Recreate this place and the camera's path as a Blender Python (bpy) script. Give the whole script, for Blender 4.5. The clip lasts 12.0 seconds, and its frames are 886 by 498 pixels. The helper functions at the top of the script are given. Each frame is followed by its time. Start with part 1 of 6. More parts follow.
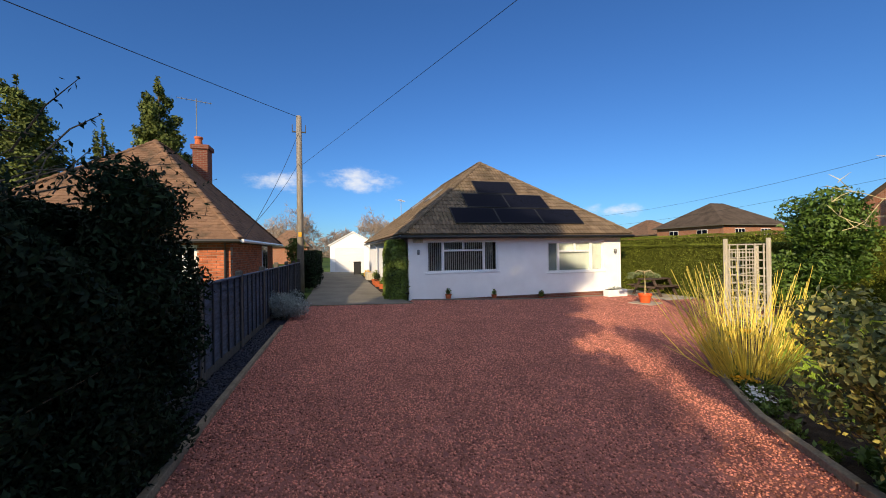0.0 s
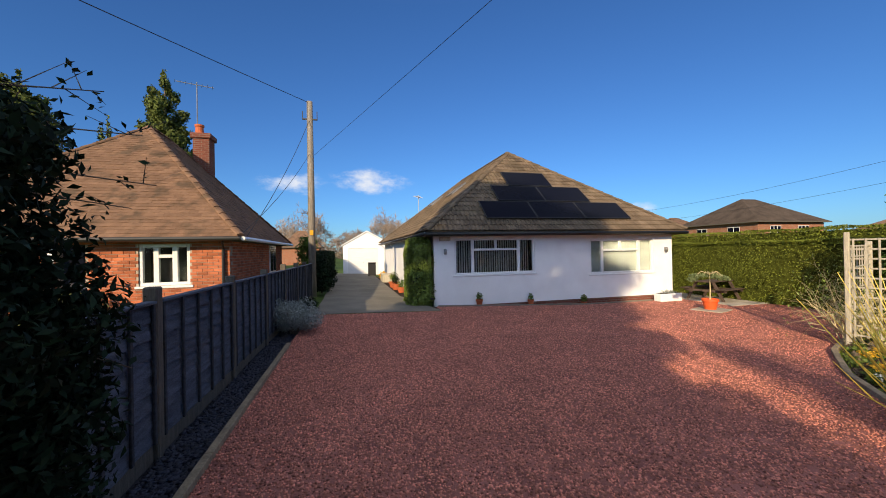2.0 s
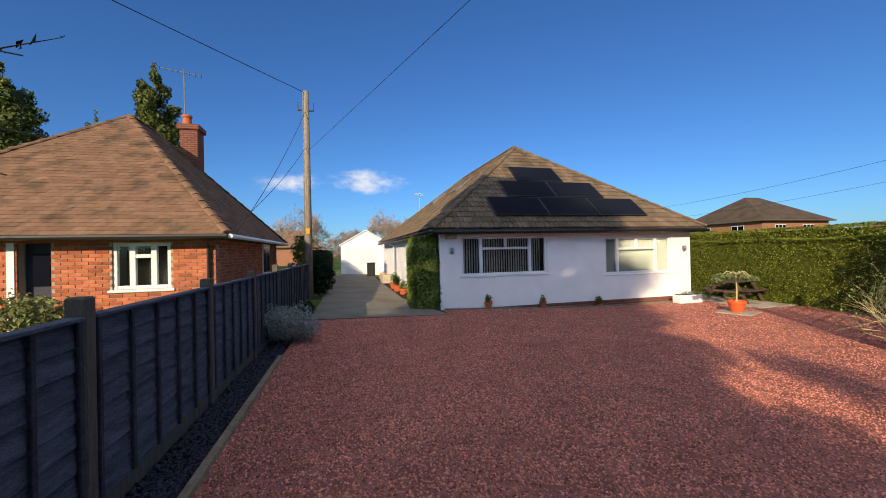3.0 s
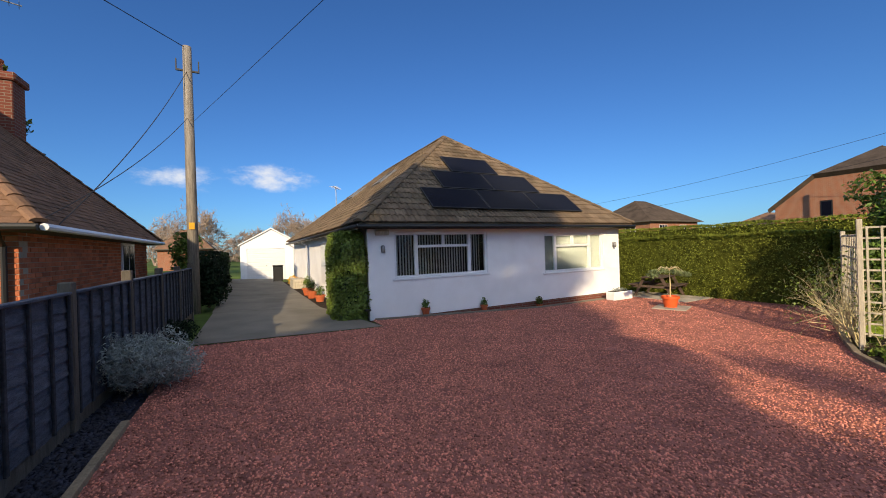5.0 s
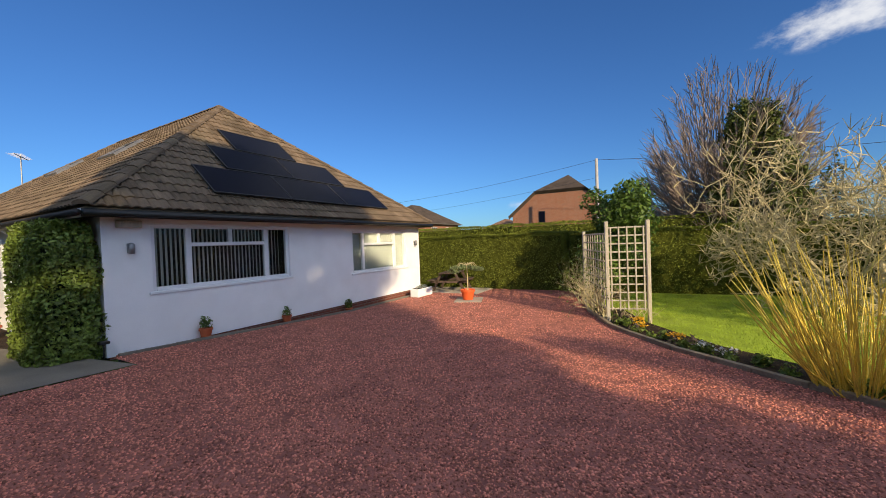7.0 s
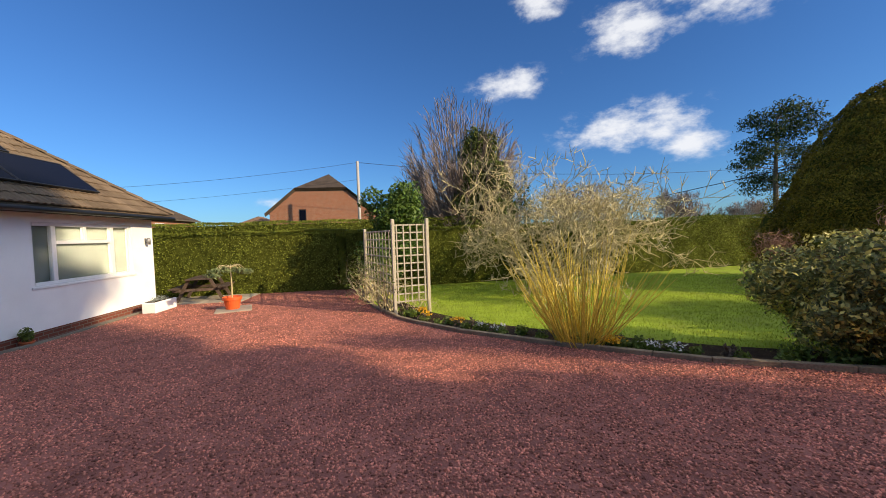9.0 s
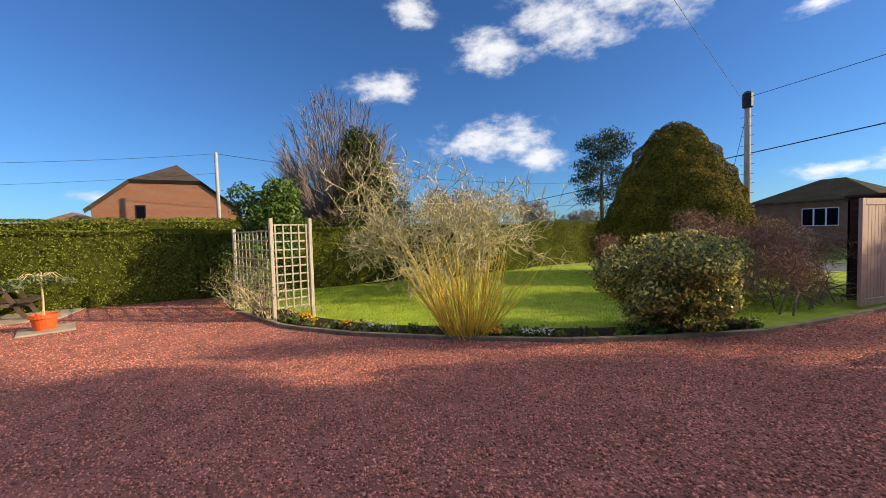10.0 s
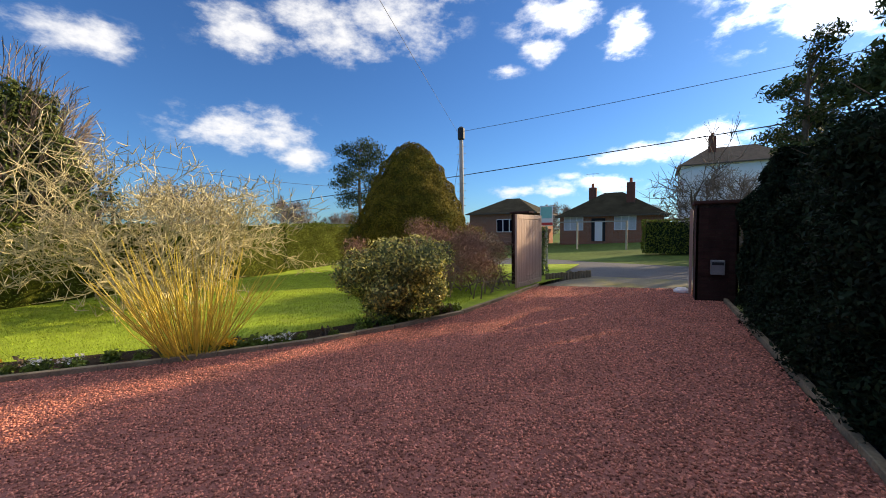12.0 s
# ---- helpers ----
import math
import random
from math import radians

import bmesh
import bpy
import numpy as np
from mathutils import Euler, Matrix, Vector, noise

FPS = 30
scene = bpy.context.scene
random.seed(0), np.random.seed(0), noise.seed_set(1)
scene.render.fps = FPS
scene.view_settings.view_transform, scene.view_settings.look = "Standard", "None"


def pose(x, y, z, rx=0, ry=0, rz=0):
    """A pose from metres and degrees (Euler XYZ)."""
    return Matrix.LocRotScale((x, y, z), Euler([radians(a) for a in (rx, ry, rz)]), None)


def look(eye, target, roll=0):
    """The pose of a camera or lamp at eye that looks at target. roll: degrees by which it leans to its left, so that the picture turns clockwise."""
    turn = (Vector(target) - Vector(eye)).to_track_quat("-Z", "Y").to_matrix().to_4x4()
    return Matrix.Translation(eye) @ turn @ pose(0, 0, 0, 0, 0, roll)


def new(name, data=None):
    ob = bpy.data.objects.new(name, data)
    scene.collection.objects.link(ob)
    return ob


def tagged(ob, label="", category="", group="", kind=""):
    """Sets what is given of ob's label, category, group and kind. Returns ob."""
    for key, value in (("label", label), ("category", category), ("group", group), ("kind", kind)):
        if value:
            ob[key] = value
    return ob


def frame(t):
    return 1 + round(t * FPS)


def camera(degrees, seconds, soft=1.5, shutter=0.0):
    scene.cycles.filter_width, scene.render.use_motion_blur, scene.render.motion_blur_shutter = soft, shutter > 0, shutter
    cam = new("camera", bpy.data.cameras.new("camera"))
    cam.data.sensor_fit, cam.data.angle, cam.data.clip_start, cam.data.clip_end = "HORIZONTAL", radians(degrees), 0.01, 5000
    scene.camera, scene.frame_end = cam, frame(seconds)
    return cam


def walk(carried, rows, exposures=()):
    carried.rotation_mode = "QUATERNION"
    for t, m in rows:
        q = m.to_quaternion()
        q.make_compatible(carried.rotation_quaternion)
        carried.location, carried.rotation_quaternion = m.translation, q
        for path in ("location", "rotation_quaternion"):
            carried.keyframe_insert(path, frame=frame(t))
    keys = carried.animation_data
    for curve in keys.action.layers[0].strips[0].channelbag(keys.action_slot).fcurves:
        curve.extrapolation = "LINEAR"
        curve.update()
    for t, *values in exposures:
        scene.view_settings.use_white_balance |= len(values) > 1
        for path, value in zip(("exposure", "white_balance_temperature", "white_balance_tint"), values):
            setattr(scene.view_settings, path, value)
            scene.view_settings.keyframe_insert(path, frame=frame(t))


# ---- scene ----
cam = camera(99.2, 12.0, soft=0.95)
METRES, EYE, TILT, LEAN, TURN = 7.933, 1.70, 0.0, 0.0, -16.1
ROWS = [
    (0.0, 0.0, 0.0, 0.0, 0.0, 0.17, 0.83),
    (0.5, -0.0193, 0.0589, -0.0026, 0.4, 0.18, 0.86),
    (1.0, -0.0382, 0.1162, -0.0033, 0.81, 0.2, 0.94),
    (1.5, -0.0579, 0.1759, -0.0017, 1.21, 0.22, 1.0),
    (2.0, -0.0855, 0.231, -0.0044, 1.6, 0.26, 1.09),
    (2.5, -0.1086, 0.2859, -0.0062, 1.85, 0.27, 1.16),
    (4.5, -0.1682, 0.5192, -0.0129, -6.84, 0.1, 1.68),
    (5.0, -0.1826, 0.572, -0.0146, -11.78, -0.01, 1.79),
    (5.5, -0.1878, 0.622, -0.0171, -19.73, -0.27, 2.0),
    (6.0, -0.1917, 0.6689, -0.0166, -28.23, -0.57, 2.1),
    (6.5, -0.2058, 0.7154, -0.0186, -36.41, -0.8, 2.08),
    (8.5, -0.2206, 0.8461, -0.026, -70.89, -1.94, 2.07),
    (9.0, -0.2122, 0.8721, -0.0288, -80.77, -2.25, 1.88),
    (9.5, -0.2113, 0.8934, -0.0302, -90.59, -2.38, 1.63),
    (10.0, -0.2222, 0.9071, -0.0307, -99.49, -2.49, 1.55),
    (10.5, -0.2358, 0.9056, -0.0293, -107.38, -2.64, 1.43),
    (11.0, -0.2476, 0.8972, -0.0286, -115.45, -2.75, 1.25),
    (11.5, -0.256, 0.8865, -0.0284, -124.62, -2.83, 0.96),
    (12.0, -0.2626, 0.8775, -0.028, -134.32, -2.87, 0.68),
]
walk(cam, [(t, pose(0, 0, EYE, TILT, LEAN, TURN) @ pose(METRES * x, METRES * y, METRES * z, 90 + pitch, roll, yaw)) for t, x, y, z, yaw, pitch, roll in ROWS], [(0.0, 0.34, 6400, 10), (6.5, 0.29, 6450, 10), (9.5, 0.46, 6550, 10), (12.0, 0.64, 6850, 10)])

# ---- light ----
SUN_AZ, SUN_EL = 213.0, 21.0      # compass-like: degrees clockwise from +y
SUN_DIR = (math.sin(radians(SUN_AZ)) * math.cos(radians(SUN_EL)), math.cos(radians(SUN_AZ)) * math.cos(radians(SUN_EL)), math.sin(radians(SUN_EL)))
world = bpy.data.worlds.new("world")
scene.world = world
world.use_nodes = True
wn, wl = world.node_tree.nodes, world.node_tree.links
wn.clear()


def wmath(op, a, b=None, c=None):
    n = wn.new("ShaderNodeMath")
    n.operation = op
    for i, v in enumerate((a, b, c)):
        if v is None:
            continue
        if isinstance(v, (int, float)):
            n.inputs[i].default_value = v
        else:
            wl.new(v, n.inputs[i])
    return n.outputs[0]


sky = wn.new("ShaderNodeTexSky")
sky.sky_type = "NISHITA"
sky.sun_disc = False
sky.sun_elevation, sky.sun_rotation = radians(SUN_EL), radians(SUN_AZ)
sky.air_density, sky.dust_density, sky.ozone_density = 1.0, 0.35, 3.0
coord = wn.new("ShaderNodeTexCoord")
sep = wn.new("ShaderNodeSeparateXYZ")
wl.new(coord.outputs["Generated"], sep.inputs[0])
azim = wmath("MULTIPLY", wmath("ARCTAN2", sep.outputs[0], sep.outputs[1]), 180 / math.pi)
elev = wmath("MULTIPLY", wmath("ARCSINE", sep.outputs[2]), 180 / math.pi)
# fair-weather cumulus: azimuth, elevation, half width, half height in degrees
CLOUDS = [(3.5, 10.4, 5.2, 1.5), (-6.8, 9.8, 4.2, 1.3), (107.6, 20.8, 6, 1.8), (112, 29.7, 3.5, 2.2), (123.6, 25, 6, 3),
          (136.8, 25.6, 7.5, 2.6), (123.6, 13.4, 9, 2.7), (130.4, 10.2, 4, 1.9), (132.7, 27.8, 7, 3.2), (143.8, 28, 9, 3.6),
          (166.7, 27.6, 6.6, 2.4), (176, 24, 3, 2.6), (165, 24, 3.1, 1.6), (160.3, 22, 2.6, 0.9), (160.7, 5.5, 3.3, 0.9),
          (173.5, 9.4, 3, 1), (178, 9.8, 5, 1.3), (-174.9, 10.5, 5, 2.2), (169, 7.3, 1.8, 0.6), (168, 5.4, 4, 0.9), (41, 5.1, 4, 0.9),
          # first five: bank round the sun, added to brighten the shaded front wall
          (-160, 25, 13, 6), (-146, 31, 14, 7), (-132, 25, 12, 6), (-176, 35, 12, 4), (-120, 33, 12, 6), (-80, 18, 9, 3), (75, 5, 4, 0.7), (152, 33, 8, 2.5), (172, 6.2, 7, 1.4)]
mask = None
for a, e, w, h in CLOUDS:
    da = wmath("SUBTRACT", azim, a)
    da = wmath("WRAP", da, 180, -180)
    q = wmath("SUBTRACT", 1.0, wmath("SQRT", wmath("ADD", wmath("POWER", wmath("ABSOLUTE", wmath("DIVIDE", da, w * 1.15)), 2), wmath("POWER", wmath("ABSOLUTE", wmath("DIVIDE", wmath("SUBTRACT", elev, e), h * 1.25)), 2))))
    mask = q if mask is None else wmath("MAXIMUM", mask, q)
puff = wn.new("ShaderNodeTexNoise")
puff.inputs["Scale"].default_value, puff.inputs["Detail"].default_value, puff.inputs["Roughness"].default_value = 14, 7, 0.62
stretch = wn.new("ShaderNodeMapping")
stretch.inputs["Scale"].default_value = (1, 1, 1.9)
wl.new(coord.outputs["Generated"], stretch.inputs[0])
wl.new(stretch.outputs[0], puff.inputs["Vector"])
cover = wmath("ADD", wmath("MULTIPLY", mask, 0.9), wmath("MULTIPLY", wmath("SUBTRACT", puff.outputs["Fac"], 0.52), 2.5))
ramp = wn.new("ShaderNodeMapRange")
ramp.interpolation_type = "SMOOTHSTEP"
ramp.inputs["From Min"].default_value, ramp.inputs["From Max"].default_value = -0.1, 1.0
wl.new(cover, ramp.inputs["Value"])
inside = wn.new("ShaderNodeMapRange")
inside.inputs["From Min"].default_value, inside.inputs["From Max"].default_value = -0.25, 0.15
wl.new(mask, inside.inputs["Value"])
low = wmath("MULTIPLY", wmath("MULTIPLY", ramp.outputs[0], inside.outputs[0]), 0.93)
# a broken field of cloud overhead
high = wn.new("ShaderNodeMapRange")
high.interpolation_type = "SMOOTHSTEP"
high.inputs["From Min"].default_value, high.inputs["From Max"].default_value = 33, 48
wl.new(elev, high.inputs["Value"])
field = wn.new("ShaderNodeMapRange")
field.interpolation_type = "SMOOTHSTEP"
field.inputs["From Min"].default_value, field.inputs["From Max"].default_value = 0.38, 0.62
broad = wn.new("ShaderNodeTexNoise")
broad.inputs["Scale"].default_value, broad.inputs["Detail"].default_value, broad.inputs["Roughness"].default_value = 5, 6, 0.6
wl.new(coord.outputs["Generated"], broad.inputs["Vector"])
wl.new(broad.outputs["Fac"], field.inputs["Value"])
density = wmath("MAXIMUM", low, wmath("MULTIPLY", wmath("MULTIPLY", high.outputs[0], field.outputs[0]), 0.93))
tint = wn.new("ShaderNodeMix")
tint.data_type = "RGBA"
tint.blend_type = "MULTIPLY"
tint.inputs[0].default_value = 1
wl.new(sky.outputs[0], tint.inputs[6])
tint.inputs[7].default_value = (0.40, 0.69, 1.06, 1)
mixc = wn.new("ShaderNodeMix")
mixc.data_type = "RGBA"
wl.new(density, mixc.inputs[0])
wl.new(tint.outputs[2], mixc.inputs[6])
# cloud is brighter towards the sun, by forward scattering, raised to fill the shaded front wall
toward = wn.new("ShaderNodeVectorMath")
toward.operation = "DOT_PRODUCT"
wl.new(coord.outputs["Generated"], toward.inputs[0])
toward.inputs[1].default_value = SUN_DIR
lobe = wmath("POWER", wmath("MAXIMUM", toward.outputs["Value"], 0.0), 7.0)
cloudc = wn.new("ShaderNodeVectorMath")
cloudc.operation = "SCALE"
cloudc.inputs[0].default_value = (8.4, 8.5, 8.8)
wl.new(wmath("ADD", wmath("MULTIPLY", lobe, 3.8), 0.86), cloudc.inputs["Scale"])
wl.new(cloudc.outputs[0], mixc.inputs[7])
back = wn.new("ShaderNodeBackground")
back.inputs["Strength"].default_value = 0.097
wl.new(mixc.outputs[2], back.inputs[0])
wout = wn.new("ShaderNodeOutputWorld")
wl.new(back.outputs[0], wout.inputs[0])
world.cycles.sampling_method = "MANUAL"
world.cycles.sample_map_resolution = 1024

sun = new("sun", bpy.data.lights.new("sun", "SUN"))
sun.data.energy, sun.data.angle, sun.data.color = 4.6, radians(0.55), (1.0, 0.78, 0.5)
sd = Vector(SUN_DIR)
sun.matrix_world = look(sd * 60, (0, 0, 0))


# ---- tools ----
def ground_z(x):
    return -0.0967 - 0.0417 * min(max(x, -3.0), 8.5)


class Shape:
    """Collects faces of one mesh."""

    def __init__(self):
        self.v, self.f = [], []

    def add(self, verts, faces, m=None):
        n = len(self.v)
        self.v += [tuple(m @ Vector(p)) if m else tuple(p) for p in verts]
        self.f += [tuple(n + i for i in f) for f in faces]
        return self

    def box(self, x0, y0, z0, x1, y1, z1, m=None):
        vs = [(x, y, z) for z in (z0, z1) for y in (y0, y1) for x in (x0, x1)]
        return self.add(vs, [(0, 2, 3, 1), (4, 5, 7, 6), (0, 1, 5, 4), (2, 6, 7, 3), (0, 4, 6, 2), (1, 3, 7, 5)], m)

    def tube(self, pts, radii, n=8, cap=True):
        pts = [Vector(p) for p in pts]
        rings, faces = [], []
        for i, p in enumerate(pts):
            d = (pts[min(i + 1, len(pts) - 1)] - pts[max(i - 1, 0)])
            d = d.normalized() if d.length > 1e-6 else Vector((0, 0, 1))
            side = d.cross(Vector((0, 0, 1)) if abs(d.z) < 0.9 else Vector((1, 0, 0))).normalized()
            up = side.cross(d)
            r = radii[i] if isinstance(radii, (list, tuple)) else radii
            rings += [p + side * (r * math.cos(k * 2 * math.pi / n)) + up * (r * math.sin(k * 2 * math.pi / n)) for k in range(n)]
        for i in range(len(pts) - 1):
            for k in range(n):
                a, b = i * n + k, i * n + (k + 1) % n
                faces.append((a, b, b + n, a + n))
        if cap:
            faces.append(tuple(range(n - 1, -1, -1)))
            faces.append(tuple(range((len(pts) - 1) * n, len(pts) * n)))
        return self.add(rings, faces)

    def lathe(self, profile, n=24, m=None):
        vs = [(r * math.cos(k * 2 * math.pi / n), r * math.sin(k * 2 * math.pi / n), z) for r, z in profile for k in range(n)]
        fs = [(i * n + k, i * n + (k + 1) % n, (i + 1) * n + (k + 1) % n, (i + 1) * n + k) for i in range(len(profile) - 1) for k in range(n)]
        fs += [tuple(range(n - 1, -1, -1)), tuple(range((len(profile) - 1) * n, len(profile) * n))]
        return self.add(vs, fs, m)


def mesh_of(name, shape, material, bevel=0.0, smooth=False):
    me = bpy.data.meshes.new(name)
    me.from_pydata(shape.v, [], shape.f)
    if bevel:
        bm = bmesh.new()
        bm.from_mesh(me)
        bmesh.ops.bevel(bm, geom=bm.edges[:], offset=bevel, segments=1, affect="EDGES", clamp_overlap=True)
        bm.to_mesh(me)
        bm.free()
    if material:
        me.materials.append(material)
    if smooth:
        me.polygons.foreach_set("use_smooth", [True] * len(me.polygons))
    me.update()
    return me


def part(name, shape, material, parent=None, label="", bevel=0.0, smooth=False):
    ob = new(name, mesh_of(name, shape, material, bevel, smooth))
    ob.parent = parent
    return tagged(ob, label)


def thing(name, at, label, category, group="", kind=""):
    ob = new(name)
    ob.location = at
    ob.empty_display_size = 0.1
    return tagged(ob, label, category, group, kind)


def solid(name, shape, material, label, category="", kind="structure", bevel=0.0, smooth=False):
    ob = new(name, mesh_of(name, shape, material, bevel, smooth))
    return tagged(ob, label, category, "", kind)


def raw_mesh(name, verts, faces4, material, smooth=False):
    """A mesh from arrays: verts (n,3) and faces (m,k)."""
    me = bpy.data.meshes.new(name)
    verts, faces4 = np.asarray(verts, dtype=np.float32), np.asarray(faces4, dtype=np.int32)
    k = faces4.shape[1]
    me.vertices.add(len(verts))
    me.vertices.foreach_set("co", verts.ravel())
    me.loops.add(faces4.size)
    me.loops.foreach_set("vertex_index", faces4.ravel())
    me.polygons.add(len(faces4))
    me.polygons.foreach_set("loop_start", np.arange(0, faces4.size, k, dtype=np.int32))
    me.polygons.foreach_set("loop_total", np.full(len(faces4), k, dtype=np.int32))
    me.update(calc_edges=True)
    if smooth:
        me.polygons.foreach_set("use_smooth", np.ones(len(faces4), dtype=bool))
    me.materials.append(material)
    return me


# ---- materials ----
def material(name, rgb, rough=0.8, metal=0.0, vary=0.25, scale=8.0, bump=0.2, fine=60.0, island=0.0, objrand=0.0, stain=None, stain_scale=1.2, stain_amount=0.45, spec=0.5, stretch=(1, 1, 1), transl=0.0):
    """Base colour with noise at two scales, optional stain, per-piece variation and bump."""
    mat = bpy.data.materials.new(name)
    mat.use_nodes = True
    n, l = mat.node_tree.nodes, mat.node_tree.links
    n.clear()
    out, bsdf = n.new("ShaderNodeOutputMaterial"), n.new("ShaderNodeBsdfPrincipled")
    l.new(bsdf.outputs[0], out.inputs[0])
    tc, mp = n.new("ShaderNodeTexCoord"), n.new("ShaderNodeMapping")
    geo = n.new("ShaderNodeNewGeometry")
    mp.inputs["Scale"].default_value = stretch
    l.new(geo.outputs["Position"], mp.inputs[0])

    def tex(s, detail=4):
        t = n.new("ShaderNodeTexNoise")
        t.inputs["Scale"].default_value, t.inputs["Detail"].default_value = s, detail
        l.new(mp.outputs[0], t.inputs["Vector"])
        return t.outputs["Fac"]

    def mul(colour, fac, lo, hi):
        r = n.new("ShaderNodeMapRange")
        r.inputs["From Min"].default_value, r.inputs["From Max"].default_value = 0.3, 0.7
        r.inputs["To Min"].default_value, r.inputs["To Max"].default_value = lo, hi
        l.new(fac, r.inputs["Value"])
        h = n.new("ShaderNodeHueSaturation")
        l.new(r.outputs[0], h.inputs["Value"])
        l.new(colour, h.inputs["Color"])
        return h.outputs[0]

    base = n.new("ShaderNodeRGB")
    base.outputs[0].default_value = (*rgb, 1)
    c = base.outputs[0]
    big, small = tex(scale), tex(fine, 6)
    if vary:
        c = mul(c, big, 1 - vary, 1 + vary)
        c = mul(c, small, 1 - vary * 0.8, 1 + vary * 0.8)
    if stain:
        s = tex(stain_scale, 8)
        r = n.new("ShaderNodeMapRange")
        r.inputs["From Min"].default_value, r.inputs["From Max"].default_value = 0.5, 0.68
        r.inputs["To Max"].default_value = stain_amount
        l.new(s, r.inputs["Value"])
        m = n.new("ShaderNodeMix")
        m.data_type = "RGBA"
        l.new(r.outputs[0], m.inputs[0])
        l.new(c, m.inputs[6])
        m.inputs[7].default_value = (*stain, 1)
        c = m.outputs[2]
    for amount, socket in ((island, "Random Per Island"), (objrand, "Random")):
        if amount:
            src = geo.outputs["Random Per Island"] if socket == "Random Per Island" else n.new("ShaderNodeObjectInfo").outputs["Random"]
            r = n.new("ShaderNodeMapRange")
            r.inputs["To Min"].default_value, r.inputs["To Max"].default_value = 1 - amount, 1 + amount
            l.new(src, r.inputs["Value"])
            h = n.new("ShaderNodeHueSaturation")
            l.new(r.outputs[0], h.inputs["Value"])
            l.new(c, h.inputs["Color"])
            c = h.outputs[0]
    l.new(c, bsdf.inputs["Base Color"])
    bsdf.inputs["Roughness"].default_value, bsdf.inputs["Metallic"].default_value = rough, metal
    bsdf.inputs["Specular IOR Level"].default_value = spec
    if transl:
        tr, mx = n.new("ShaderNodeBsdfTranslucent"), n.new("ShaderNodeMixShader")
        mx.inputs[0].default_value = transl
        l.new(c, tr.inputs[0])
        l.new(bsdf.outputs[0], mx.inputs[1])
        l.new(tr.outputs[0], mx.inputs[2])
        l.new(mx.outputs[0], out.inputs[0])
    if bump:
        b = n.new("ShaderNodeBump")
        b.inputs["Strength"].default_value, b.inputs["Distance"].default_value = bump, 0.02
        l.new(small, b.inputs["Height"])
        l.new(b.outputs[0], bsdf.inputs["Normal"])
    return mat


M_GRAVEL = material("gravel_bed", (0.34, 0.135, 0.105), 0.9, vary=0.3, scale=3, fine=90, bump=0.5, spec=0.2)
M_STONE = material("gravel_stone", (0.57, 0.228, 0.158), 0.8, vary=0.15, scale=1.2, fine=40, bump=0.1, island=0.68, spec=0.3)
M_SLATE = material("slate_chip", (0.018, 0.02, 0.034), 0.7, vary=0.3, scale=5, fine=60, island=0.5, bump=0.3)
M_RENDER = material("white_render", (0.9, 0.9, 0.895), 0.9, vary=0.03, scale=2, fine=120, bump=0.35, stain=(0.7, 0.68, 0.64), stain_scale=0.9, stain_amount=0.15, spec=0.2)
M_UPVC = material("white_upvc", (0.78, 0.78, 0.78), 0.35, vary=0.02, bump=0)
M_TILE = material("concrete_tile", (0.155, 0.113, 0.076), 0.92, vary=0.22, scale=3, fine=50, bump=0.5, island=0.3, objrand=0.22, stain=(0.11, 0.09, 0.055), stain_scale=1.5, stain_amount=0.6, spec=0.2)
M_TILE_N = material("clay_tile", (0.19, 0.112, 0.07), 0.92, vary=0.14, scale=2, fine=50, bump=0.5, island=0.14, objrand=0.2, stain=(0.07, 0.052, 0.035), stain_scale=2.6, stain_amount=0.75, spec=0.2)
M_BRICK = material("red_brick", (0.36, 0.115, 0.055), 0.9, vary=0.2, scale=4, fine=80, bump=0.4, island=0.3, objrand=0.3, spec=0.2)
M_BRICK_DARK = material("dark_brick", (0.055, 0.026, 0.02), 0.9, vary=0.25, scale=4, fine=80, bump=0.4, island=0.35, spec=0.2)
M_MORTAR = material("mortar", (0.42, 0.35, 0.28), 0.95, vary=0.12, scale=6, fine=120, bump=0.3, spec=0.1)
M_CONCRETE = material("concrete", (0.21, 0.19, 0.152), 0.9, vary=0.14, scale=1.2, fine=90, bump=0.3, stain=(0.13, 0.118, 0.09), stain_scale=0.7, stain_amount=0.55, spec=0.2)
M_CROSS = material("mossy_crossover", (0.2, 0.185, 0.14), 0.9, vary=0.15, scale=2, fine=90, bump=0.3, stain=(0.3, 0.27, 0.05), stain_scale=0.9, stain_amount=0.7, spec=0.2)
M_SLAB = material("paving_slab", (0.4, 0.35, 0.28), 0.9, vary=0.15, scale=3, fine=90, bump=0.3, objrand=0.15, spec=0.2)
M_FENCE = material("weathered_fence", (0.08, 0.092, 0.118), 0.85, vary=0.34, scale=5, fine=40, bump=0.5, island=0.18, objrand=0.15, stretch=(1, 1, 6), spec=0.2)
M_BATTEN = material("dark_fence_batten", (0.042, 0.044, 0.05), 0.85, vary=0.3, scale=5, fine=40, bump=0.4, spec=0.2)
M_POST = material("fence_post", (0.115, 0.1, 0.08), 0.85, vary=0.25, scale=6, fine=40, bump=0.5, stretch=(4, 4, 0.6), spec=0.2)
M_POLE = material("utility_pole", (0.25, 0.222, 0.185), 0.85, vary=0.3, scale=6, fine=40, bump=0.5, stretch=(5, 5, 0.4), spec=0.2)
M_TRELLIS = material("trellis_wood", (0.5, 0.45, 0.35), 0.85, vary=0.2, scale=6, fine=40, bump=0.4, stretch=(4, 4, 0.6), spec=0.2)
